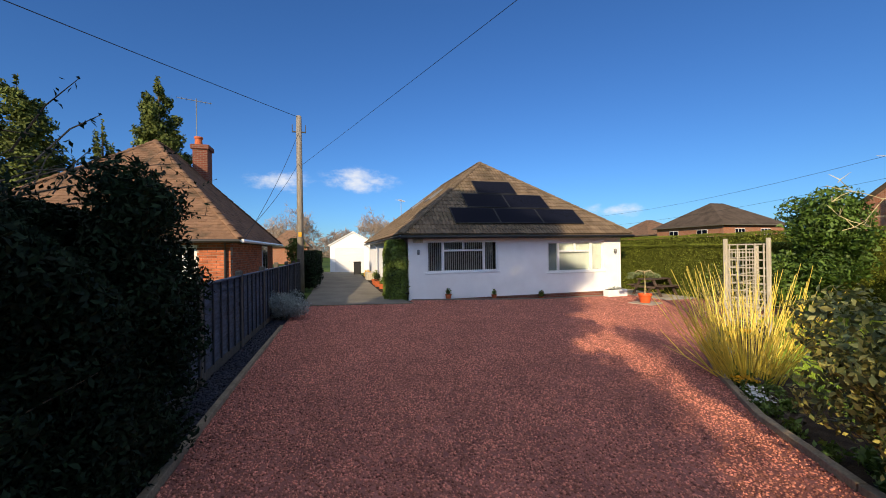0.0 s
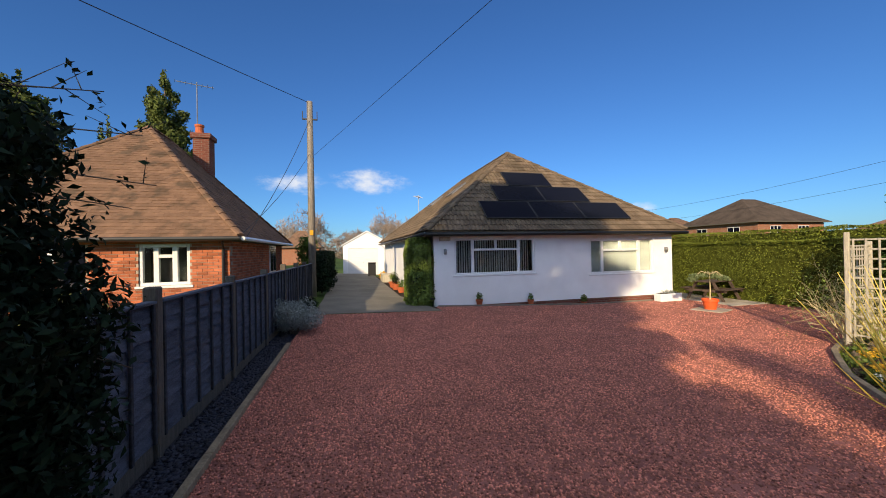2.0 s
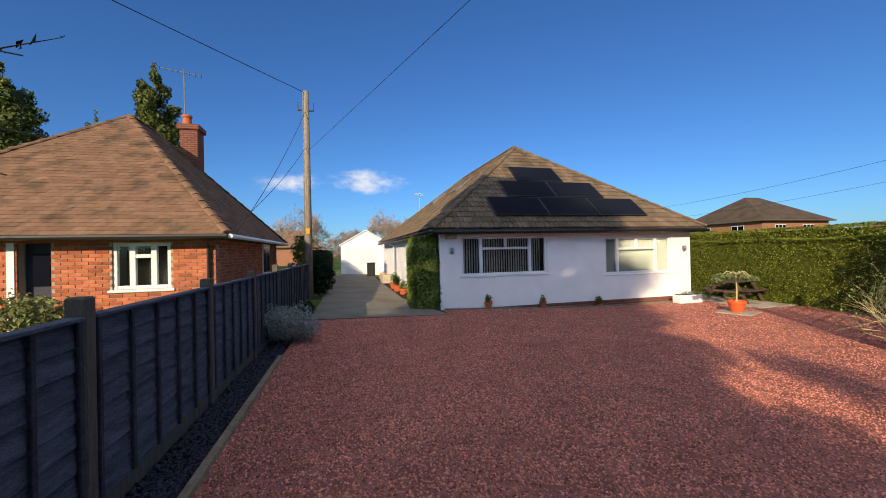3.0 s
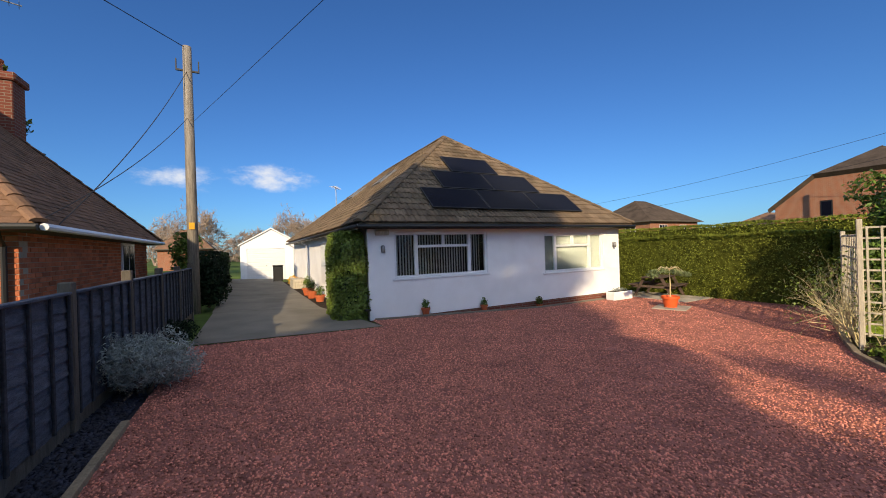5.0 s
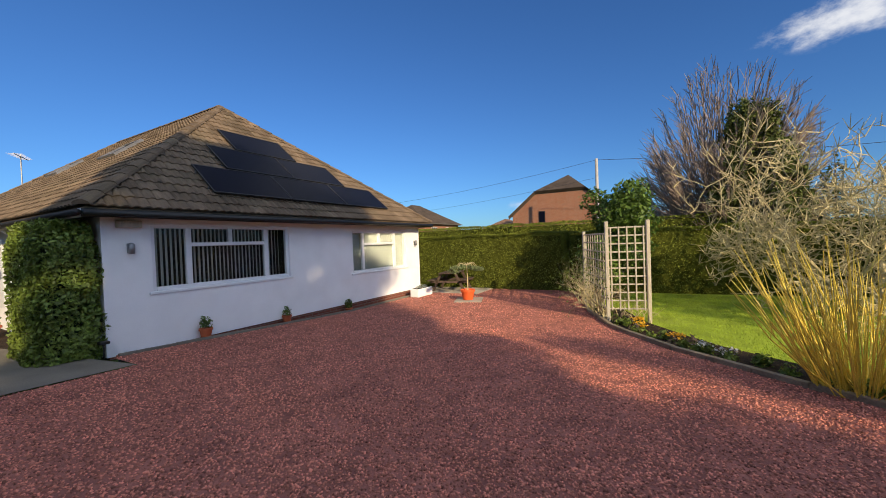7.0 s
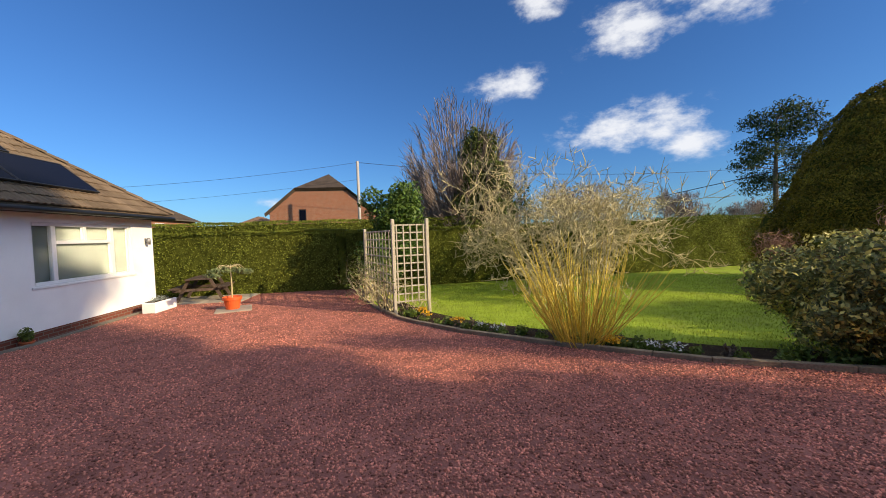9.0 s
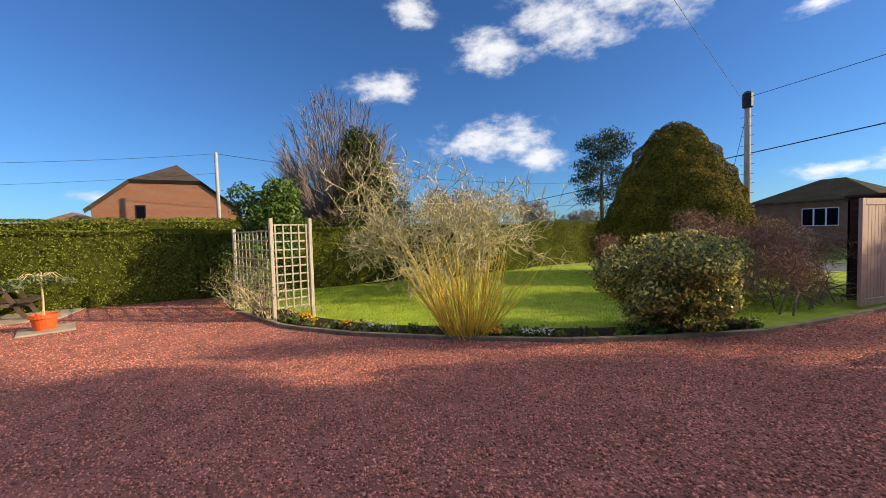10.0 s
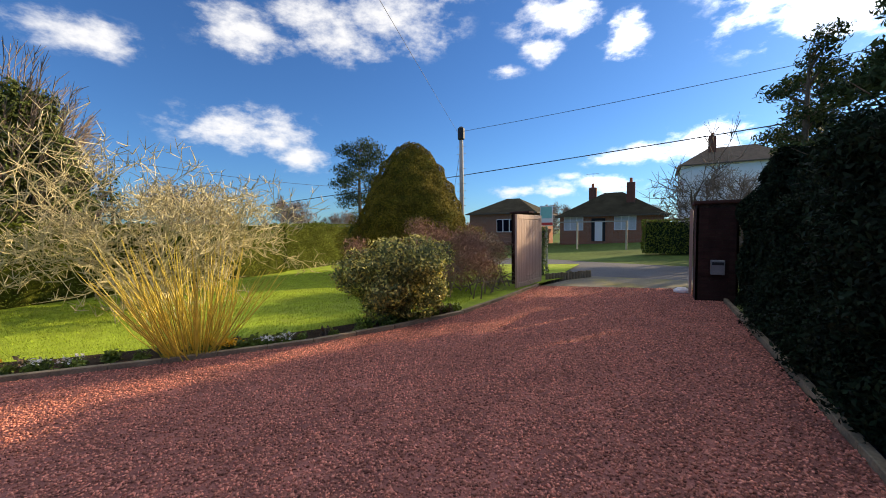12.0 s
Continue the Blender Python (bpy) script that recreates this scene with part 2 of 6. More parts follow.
M_GATE = material("brown_gate", (0.46, 0.32, 0.255), 0.55, vary=0.12, scale=3, fine=40, bump=0.2, stretch=(5, 5, 0.5))
M_TIMBER = material("timber_edging", (0.24, 0.19, 0.125), 0.9, vary=0.25, scale=4, fine=40, bump=0.4, island=0.2, spec=0.2)
M_SOLAR = material("solar_panel", (0.005, 0.006, 0.013), 0.25, vary=0.1, bump=0, spec=0.04)
M_BLACK = material("black_plastic", (0.012, 0.012, 0.012), 0.5, vary=0.1, bump=0.05)
# near black, stands in for the darkness of unlit spaces
M_DARK = material("unlit_interior", (0.02, 0.02, 0.022), 0.9, vary=0.1, bump=0)
M_BLIND = material("vertical_blind", (0.5, 0.5, 0.48), 0.8, vary=0.05, bump=0, island=0.12)
M_BLIND_CREAM = material("cream_blind", (0.3, 0.32, 0.29), 0.8, vary=0.03, bump=0)
M_METAL = material("grey_metal", (0.3, 0.3, 0.3), 0.5, metal=0.8, vary=0.1, bump=0)
M_TERRA = material("terracotta", (0.46, 0.11, 0.035), 0.75, vary=0.12, scale=9, bump=0.15)
M_ORANGE = material("orange_pot", (0.72, 0.115, 0.025), 0.45, vary=0.06, scale=9, bump=0.05)
M_SOIL = material("soil", (0.045, 0.032, 0.022), 0.95, vary=0.4, scale=8, fine=70, bump=1.0, spec=0.1)
M_LAWN = material("lawn", (0.32, 0.42, 0.042), 0.9, vary=0.22, scale=2.2, fine=70, bump=0.8, spec=0.15, stain=(0.27, 0.31, 0.06), stain_scale=0.8, stain_amount=0.5)
M_GRASS = material("grass_blade", (0.33, 0.43, 0.042), 0.75, vary=0.2, scale=2, fine=30, bump=0, island=0.35, transl=0.25, spec=0.15)
M_LAND = material("distant_land", (0.085, 0.13, 0.03), 0.95, vary=0.3, scale=0.12, fine=3, bump=0.2, spec=0.1)
M_ASPHALT = material("asphalt", (0.11, 0.112, 0.118), 0.85, vary=0.12, scale=1.2, fine=120, bump=0.4, spec=0.3)
M_BARK = material("bark", (0.15, 0.115, 0.08), 0.9, vary=0.3, scale=9, fine=60, bump=0.6, spec=0.2)
M_PALEBARK = material("pale_lichen_bark", (0.56, 0.48, 0.27), 0.9, vary=0.25, scale=9, fine=60, bump=0.4, spec=0.2)
M_TWIG = material("bare_twigs", (0.27, 0.215, 0.16), 0.9, vary=0.2, scale=3, bump=0, island=0.3, spec=0.2)
M_REDTWIG = material("red_brown_twigs", (0.3, 0.175, 0.125), 0.9, vary=0.2, scale=3, bump=0, island=0.35, spec=0.2)
M_FARTWIG = material("far_bare_twigs", (0.3, 0.235, 0.19), 0.95, vary=0.2, scale=0.5, bump=0, island=0.3, spec=0.1)
M_STEM = material("golden_dogwood_stems", (0.74, 0.57, 0.08), 0.55, vary=0.2, scale=5, bump=0, island=0.3)
M_HEDGE = material("conifer_hedge_leaf", (0.165, 0.195, 0.025), 0.7, vary=0.3, scale=1.4, fine=18, bump=0, island=0.3, transl=0.06, spec=0.2)
# leaf green taken down to near black, so deep shade sits in the colour
M_HEDGE_SHADED = material("shaded_hedge_leaf", (0.012, 0.026, 0.01), 0.7, vary=0.3, scale=2, fine=20, bump=0, island=0.5, transl=0.1, spec=0.18)
M_IVY = material("ivy_leaf", (0.15, 0.21, 0.035), 0.5, vary=0.3, scale=3, fine=20, bump=0, island=0.4, transl=0.2, spec=0.4)
M_LAUREL = material("laurel_leaf", (0.1, 0.17, 0.028), 0.55, vary=0.25, scale=3, fine=20, bump=0, island=0.4, transl=0.2, spec=0.3)
M_YEW = material("yew_leaf", (0.19, 0.15, 0.014), 0.75, vary=0.3, scale=2, fine=20, bump=0, island=0.5, transl=0.03, spec=0.2)
M_CONIFER = material("conifer_leaf", (0.1, 0.125, 0.03), 0.75, vary=0.3, scale=0.7, fine=8, bump=0, island=0.4, transl=0.1, spec=0.2)
M_PINE = material("pine_needle", (0.05, 0.075, 0.025), 0.7, vary=0.3, scale=0.8, fine=8, bump=0, island=0.4, transl=0.1, spec=0.2)
M_SHRUB = material("bronze_green_leaf", (0.19, 0.215, 0.07), 0.5, vary=0.3, scale=3, fine=20, bump=0, island=0.5, transl=0.2, spec=0.4)
M_GOLD = material("variegated_leaf", (0.56, 0.5, 0.13), 0.45, vary=0.25, scale=3, fine=20, bump=0, island=0.5, transl=0.25, spec=0.4)
M_FEATHER = material("feathery_grey_green_leaf", (0.2, 0.25, 0.11), 0.75, vary=0.2, scale=6, bump=0, island=0.35, transl=0.15, spec=0.2)
M_LAVENDER = material("silver_lavender", (0.32, 0.36, 0.33), 0.8, vary=0.2, scale=6, bump=0, island=0.3, transl=0.1, spec=0.2)
M_YELLOW = material("yellow_petal", (0.8, 0.46, 0.02), 0.6, vary=0.1, bump=0, island=0.2, transl=0.3)
M_WHITEPETAL = material("white_petal", (0.8, 0.8, 0.78), 0.6, vary=0.05, bump=0, island=0.1, transl=0.3)
M_ROOFDARK = material("dark_brown_roof", (0.085, 0.065, 0.05), 0.95, vary=0.25, scale=1.2, fine=12, bump=0.4, spec=0.1)
# darker than the leaves: paints the shade seen in gaps of the leaf skin
M_CORESHADE = material("inner_hedge_shade", (0.07, 0.08, 0.013), 0.95, vary=0.4, scale=6, fine=50, bump=1.0, spec=0.05)
M_GREYPOLE = material("grey_pole", (0.42, 0.4, 0.37), 0.85, vary=0.2, scale=6, fine=40, bump=0.3, stretch=(5, 5, 0.4), spec=0.2)
M_WIRE = material("black_cable", (0.02, 0.02, 0.022), 0.6, vary=0.1, bump=0)
M_SIGN = material("sign_red", (0.6, 0.05, 0.04), 0.5, vary=0.05, bump=0)
M_TEAL = material("sign_teal", (0.25, 0.6, 0.55), 0.5, vary=0.05, bump=0)


def glass_material(name, tintc=(0.9, 0.95, 0.95)):
    mat = bpy.data.materials.new(name)
    mat.use_nodes = True
    b = mat.node_tree.nodes["Principled BSDF"]
    b.inputs["Base Color"].default_value = (*tintc, 1)
    b.inputs["Roughness"].default_value = 0.03
    b.inputs["Transmission Weight"].default_value = 1.0
    b.inputs["IOR"].default_value = 1.3
    return mat


M_GLASS = glass_material("window_glass")


def brick_pattern(name, rgb, mortar):
    """Brickwork for walls too far off to show single bricks."""
    mat = material(name, rgb, 0.9, vary=0.2, scale=4, fine=60, bump=0, spec=0.2)
    n, l = mat.node_tree.nodes, mat.node_tree.links
    geo = n.new("ShaderNodeNewGeometry")
    s = n.new("ShaderNodeSeparateXYZ")
    l.new(geo.outputs["Position"], s.inputs[0])
    add = n.new("ShaderNodeMath")
    l.new(s.outputs[0], add.inputs[0])
    l.new(s.outputs[1], add.inputs[1])
    c = n.new("ShaderNodeCombineXYZ")
    l.new(add.outputs[0], c.inputs[0])
    l.new(s.outputs[2], c.inputs[1])
    b = n.new("ShaderNodeTexBrick")
    b.inputs["Scale"].default_value = 1.0
    b.inputs["Brick Width"].default_value, b.inputs["Row Height"].default_value, b.inputs["Mortar Size"].default_value = 0.225, 0.075, 0.008
    b.inputs["Color1"].default_value, b.inputs["Color2"].default_value = (*rgb, 1), (*[v * 0.72 for v in rgb], 1)
    b.inputs["Mortar"].default_value = (*mortar, 1)
    l.new(c.outputs[0], b.inputs["Vector"])
    l.new(b.outputs[0], n["Principled BSDF"].inputs["Base Color"])
    return mat


M_BRICKWORK = brick_pattern("far_brickwork", (0.34, 0.12, 0.06), (0.36, 0.29, 0.22))
M_CHIMNEY = brick_pattern("chimney_brickwork", (0.2, 0.062, 0.04), (0.19, 0.15, 0.12))


# ---- growing things ----
rng = np.random.default_rng(7)


def leaf_cards(centres, size, aspect=0.5, normals=None, spread=1.0, droop=0.0):
    """Diamond leaves, one quad each, with random turn; normals bias where they face."""
    c = np.asarray(centres, dtype=np.float64)
    n = len(c)
    d = rng.normal(size=(n, 3))
    if normals is not None:
        d = d * spread + np.asarray(normals)
    d[:, 2] -= droop
    d /= np.linalg.norm(d, axis=1)[:, None] + 1e-9
    s = np.cross(d, rng.normal(size=(n, 3)))
    s /= np.linalg.norm(s, axis=1)[:, None] + 1e-9
    k = np.cross(d, s)
    ln = size * rng.uniform(0.6, 1.4, n)[:, None]
    w = ln * aspect * 0.5
    fold = d * ln * 0.12
    v = np.stack([c - s * ln * 0.5, c + k * w + fold, c + s * ln * 0.5, c - k * w + fold], axis=1).reshape(-1, 3)
    return v, np.arange(4 * n).reshape(-1, 4)


def crown_points(n, clumps, shell=0.55):
    """Points in the outer part of ellipsoid clumps (x, y, z, rx, ry, rz)."""
    cl = np.array(clumps, dtype=np.float64)
    area = cl[:, 3] * cl[:, 5]
    pick = rng.choice(len(cl), n, p=area / area.sum())
    d = rng.normal(size=(n, 3))
    d /= np.linalg.norm(d, axis=1)[:, None]
    r = shell + (1 - shell) * rng.random(n) ** 0.6
    lump = 1 + 0.14 * np.sin(d[:, 0] * 7 + pick) * np.sin(d[:, 1] * 6 + pick * 2) + 0.1 * np.sin(d[:, 2] * 9 + pick * 3)
    p = cl[pick, :3] + d * cl[pick, 3:] * (r * lump)[:, None]
    return p, d


def foliage(name, pts, normals, size, material, parent, aspect=0.5, spread=0.8, droop=0.0, label="", kind=""):
    v, f = leaf_cards(pts, size, aspect, normals, spread, droop)
    ob = new(name, raw_mesh(name, v, f, material))
    ob.parent = parent
    return tagged(ob, label, "", "", kind)


def clumped(n, base, radius, height, count, size, squash=0.8, z0=0.0):
    """A list of ellipsoid clumps round an upright axis."""
    out = []
    for i in range(count):
        a, h = rng.random() * 2 * math.pi, rng.random()
        r = radius * math.sqrt(rng.random()) * 0.75
        out.append((base[0] + r * math.cos(a), base[1] + r * math.sin(a), base[2] + z0 + height * h, size * rng.uniform(0.7, 1.2), size * rng.uniform(0.7, 1.2), size * squash * rng.uniform(0.7, 1.2)))
    return out


def grow(shape, base, direction, length, radius, depth, tips, sides=6, spread=0.6, up=0.15, shrink=0.72, forks=(2, 3), wiggle=0.12, steps=4, least=0.0):
    """Recursive limbs; twig ends go to tips."""
    pts, rad = [Vector(base)], [radius]
    d = Vector(direction).normalized()
    for i in range(steps):
        d = (d + Vector(rng.normal(size=3)) * wiggle + Vector((0, 0, up * 0.3))).normalized()
        pts.append(pts[-1] + d * length / steps)
        rad.append(max(least, radius * (1 - 0.45 * (i + 1) / steps)))
    shape.tube(pts, rad, max(3, sides), cap=False)
    if depth == 0:
        tips.append(pts[-1])
        return
    for _ in range(int(rng.integers(forks[0], forks[1] + 1))):
        k = int(rng.integers(max(1, steps - 2), steps + 1))
        nd = (d + Vector(rng.normal(size=3)) * spread + Vector((0, 0, up))).normalized()
        grow(shape, pts[k], nd, length * shrink * rng.uniform(0.8, 1.15), rad[k] * 0.68, depth - 1, tips, sides - 1, spread, up, shrink, forks, wiggle, max(2, steps - 1), least)


def bare_tree(at, height, label, depth=6, radius=0.2, spread=0.55, up=0.2, stems=1, bark=None, twig=None, category="tree", lean=0.12, forks=(2, 3), shrink=0.74, first=0.3, twigs=3, twig_r=0.007, fan=False, wiggle=0.12, twig_len=(0.04, 0.09), twig_spread=0.6, least=0.0):
    tree = thing("tree", at, label, category)
    trunk, tips = Shape(), []
    for i in range(stems):
        a = 2 * math.pi * i / max(1, stems) + 0.6
        k = lean * (stems > 1) * 4 * (rng.uniform(0.15, 1.1) if fan else 1)
        d = (math.cos(a) * k, math.sin(a) * k, 1)
        grow(trunk, (0, 0, 0), d, height * first, radius, depth, tips, 8, spread, up, shrink, forks, wiggle, 4, least)
    part("trunk", trunk, bark or M_BARK, tree)
    fine = Shape()
    for p in tips:
        for _ in range(twigs):
            d = (Vector(rng.normal(size=3)) * twig_spread + Vector((0, 0, 0.6))).normalized()
            q = p + d * height * rng.uniform(*twig_len)
            fine.tube([p, q], [twig_r, twig_r * 0.45], 3, cap=False)
    tagged(part("crown", fine, twig or M_TWIG, tree, "bare winter twigs"), kind="stuff")
    return tree, tips


def hedge(name, x0, y0, x1, y1, thick, ztop, material, label, n, size=0.05, zbot=None, lump=0.06, rounded=0.0, sparse=(), core_mat=None):
    """A clipped hedge along a line: a leafy skin on a dense core, coloured dark as the shade between leaves. rounded:
    how far the top draws in; sparse: faces to leave thin.
    """
    a, b = Vector((x0, y0, 0)), Vector((x1, y1, 0))
    d = (b - a).normalized()
    s = Vector((-d.y, d.x, 0))
    L = (b - a).length
    zb = ground_z((x0 + x1) / 2) - 0.05 if zbot is None else zbot
    h = ztop - zb
    ob = thing(name, (x0, y0, zb), label, "hedge")
    core = Shape()
    m = Matrix(((d.x, s.x, 0, 0), (d.y, s.y, 0, 0), (0, 0, 1, 0), (0, 0, 0, 1)))
    i = 0.1 + lump * 0.8 + rounded * 0.3
    core.box(i, -thick / 2 + i, 0, L - i, thick / 2 - i, h * (1 - 0.2 * rounded) - i, m)
    part("core", core, core_mat or M_HEDGE_SHADED, ob)
    areas = np.array([L * h, L * h, L * thick, thick * h, thick * h])
    for k in sparse:
        areas[k] *= 0.15
    pick = rng.choice(5, n, p=areas / areas.sum())
    u, v = rng.random(n), rng.random(n)
    px = np.where(pick < 3, u * L, np.where(pick == 3, 0, L))
    py = np.select([pick == 0, pick == 1, pick == 2], [-thick / 2, thick / 2, (v - 0.5) * thick], (u - 0.5) * thick)
    pz = np.where(pick == 2, h, v * h)
    nx = np.select([pick == 3, pick == 4], [-1.0, 1.0], 0.0)
    ny = np.select([pick == 0, pick == 1], [-1.0, 1.0], 0.0)
    nz = np.where(pick == 2, 1.0, 0.15)
    off = lump * (np.sin(px * 2.1 + 1.3 * pz) + np.sin(px * 5.3 + pz * 3.7) * 0.6 + np.sin(pz * 6.1 + px * 0.7 + py * 4) * 0.5) - rng.random(n) ** 2 * (0.09 + lump)
    px, py, pz = px + nx * off, py + ny * off, pz + (pick == 2) * off * (0.45 + rounded)
    if rounded:
        t = np.clip((pz / h - 0.6) / 0.4, 0, 1)
        py = py * (1 - rounded * t ** 2)
        e = np.clip(np.abs(px / L - 0.5) * 2 - 0.75, 0, 1) / 0.25
        pz = pz * (1 - 0.35 * rounded * e ** 2)
        py = py * (1 - 0.5 * rounded * e ** 2)
    P = np.stack([px * d.x + py * s.x, px * d.y + py * s.y, pz], axis=1)
    N = np.stack([nx * d.x + ny * s.x, nx * d.y + ny * s.y, nz], axis=1)
    foliage("leaves", P, N, size, material, ob, 0.45, 0.75, kind="stuff")
    return ob


def shrub(name, at, clumps, n, size, material, label, category="shrub", aspect=0.5, stems=6, stem_h=0.6, extra=None, shell=0.55, spread=0.9):
    ob = thing(name, at, label, category)
    st = Shape()
    for i in range(stems):
        c = clumps[i % len(clumps)]
        mid = Vector((c[0] * 0.4, c[1] * 0.4, c[2] * 0.5))
        st.tube([(c[0] * 0.1, c[1] * 0.1, -0.05), mid, (c[0] * 0.9, c[1] * 0.9, c[2])], [0.03, 0.02, 0.008], 5)
    tagged(part("stem_mass", st, M_BARK, ob), kind="stuff")
    p, d = crown_points(n, clumps, shell)
    keep = p[:, 2] > 0.02
    foliage("leaves", p[keep], d[keep], size, material, ob, aspect, spread, kind="stuff")
    if extra:
        m2, n2 = extra
        p, d = crown_points(n2, clumps, 0.85)
        keep = p[:, 2] > 0.05
        foliage("pale_leaves", p[keep] * 1.02, d[keep], size, m2, ob, aspect, spread, kind="stuff")
    return ob


def conifer(at, height, radius, label, n, material=None, size=0.28, z0=0.6, category="tree", power=0.85, levels=13):
    ob = thing("tree", at, label, category)
    st = Shape()
    st.tube([(0, 0, -0.1), (0.05, 0, height * 0.5), (0, 0.03, height)], [height * 0.022, height * 0.014, 0.01], 8)
    cl = []
    for i in range(levels):
        f = i / (levels - 1)
        z = z0 + (height - z0) * f
        r = radius * (1 - f) ** power + 0.12
        k = max(2, int(7 * (1 - f) + 2))
        for j in range(k):
            a = 2 * math.pi * (j + rng.random() * 0.8) / k
            rr = r * rng.uniform(0.45, 0.8)
            tip = (rr * math.cos(a), rr * math.sin(a), z - 0.15 * r * rng.random())
            st.tube([(0, 0, z), tip], [0.03, 0.008], 4)
            cl.append((tip[0], tip[1], tip[2], r * 0.42, r * 0.42, (height - z0) / levels * rng.uniform(0.7, 1.1)))
    part("trunk", st, M_BARK, ob)
    p, d = crown_points(n, cl, 0.2)
    d[:, 2] += 0.3
    foliage("crown", p, d, size, material or M_CONIFER, ob, 0.42, 0.9, 0.35, kind="stuff")
    return ob


# ---- ground ----
def sheet(name, outline, dz, mat, label, kind="structure", step=0.0, category=""):
    """A flat piece of ground in an outline (x, y), laid dz above the slope."""
    bm = bmesh.new()
    vs = [bm.verts.new((x, y, 0)) for x, y in outline]
    bm.faces.new(vs)
    bmesh.ops.triangulate(bm, faces=bm.faces[:])
    for cut in (-3.0, 8.5):
        bmesh.ops.bisect_plane(bm, geom=bm.verts[:] + bm.edges[:] + bm.faces[:], plane_co=(cut, 0, 0), plane_no=(1, 0, 0))
    for v in bm.verts:
        v.co.z = ground_z(v.co.x) + dz
    bmesh.ops.recalc_face_normals(bm, faces=bm.faces[:])
    me = bpy.data.meshes.new(name)
    bm.to_mesh(me)
    bm.free()
    if me.polygons and sum(p.normal.z for p in me.polygons) < 0:
        me.flip_normals()
    me.materials.append(mat)
    return tagged(new(name, me), label, category, "", kind)


KERB = [(3.02, -3.9), (3.15, -1.9), (3.38, 0.4), (3.98, 1.95), (4.66, 3.15), (5.95, 4.68), (7.32, 6.02), (9.0, 7.15), (10.6, 7.8), (12.2, 8.2), (14.6, 8.5)]
land = Shape()
xs = [-1500, -60, -20, -3, 8.5, 30, 90, 1500]
ys = [-1500, -120, -45, -29, -20.5, -7.2, 0, 40, 120, 1500]


def land_z(x, y):
    z = ground_z(x) - 0.10
    if y < -20.5:
        z = ground_z(x) - 0.10 + min(1.0, (-20.5 - y) / 8.5) * 0.45
    return z


for i, y in enumerate(ys):
    for x in xs:
        land.v.append((x, y, land_z(x, y)))
for i in range(len(ys) - 1):
    for j in range(len(xs) - 1):
        a = i * len(xs) + j
        land.f.append((a, a + 1, a + 1 + len(xs), a + len(xs)))
solid("ground", land, M_LAND, "rough green land round the gardens", "ground")
GRAVEL = [(-1.26, -3.9), (3.0, -3.9)] + KERB[1:] + [(14.6, 13.0), (12.9, 13.4), (12.9, 14.45), (2.9, 14.45), (2.76, 14.2), (2.76, 13.35), (-1.06, 13.0), (-1.2, 9.5), (-1.26, 5.5)]
sheet("driveway", GRAVEL, 0.0, M_GRAVEL, "wide driveway of loose red gravel")
sheet("lawn", [(x + 0.02, y - 0.02) for x, y in KERB] + [(16.5, 8.5), (17.5, -12), (3.2, -12)], -0.02, M_LAWN, "mown green lawn with a soft edge", category="lawn")
sheet("slate_strip", [(-1.8, 0.0), (-1.3, 0.0), (-1.3, 5.5), (-1.22, 9.5), (-1.1, 13.0), (-1.6, 13.0), (-1.75, 5)], -0.03, M_SLATE, "narrow bed of dark slate chippings by the fence", category="bed")
# concrete drive to the garage, in bays
for i, (ya, yb) in enumerate(((13.05, 17.4), (17.42, 22.4), (22.42, 28.2), (28.22, 34.6))):
    sheet("concrete_drive", [(-1.06 if i == 0 else -0.98, ya), (2.74 if i == 0 else 2.0, ya + (0.3 if i == 0 else 0)), (2.0, yb), (-0.95, yb)], 0.015, M_CONCRETE, "worn concrete drive bay leading to the garage")
sheet("soil_bed", [(2.0, 17.3), (2.76, 15.0), (2.76, 31), (2.0, 31)], -0.02, M_SOIL, "narrow planted soil bed along the side wall", category="bed")
sheet("road", [(-70, 15), (-70, 21), (-8, -2.8), (-1.2, -5.8), (2.2, -6.9), (6, -10.2), (12, -13.0), (70, -34), (70, -42), (14, -19.8), (6, -16.6), (2.5, -13.6), (-1.2, -11.0), (-8, -8.2)], -0.08, M_ASPHALT, "grey asphalt road crossing behind the gate")
sheet("pavement", [(-1.4, -5.75), (2.2, -6.95), (3.05, -3.92), (-1.2, -3.92)], -0.035, M_CROSS, "worn mossy concrete crossover between gate and road")
sheet("verge", [(3.1, -3.95), (2.25, -6.85), (6, -10.1), (12, -12.9), (12, -5.0), (3.6, -4.7)], 0.05, M_LAWN, "sloping grass verge beside the gate", category="verge")


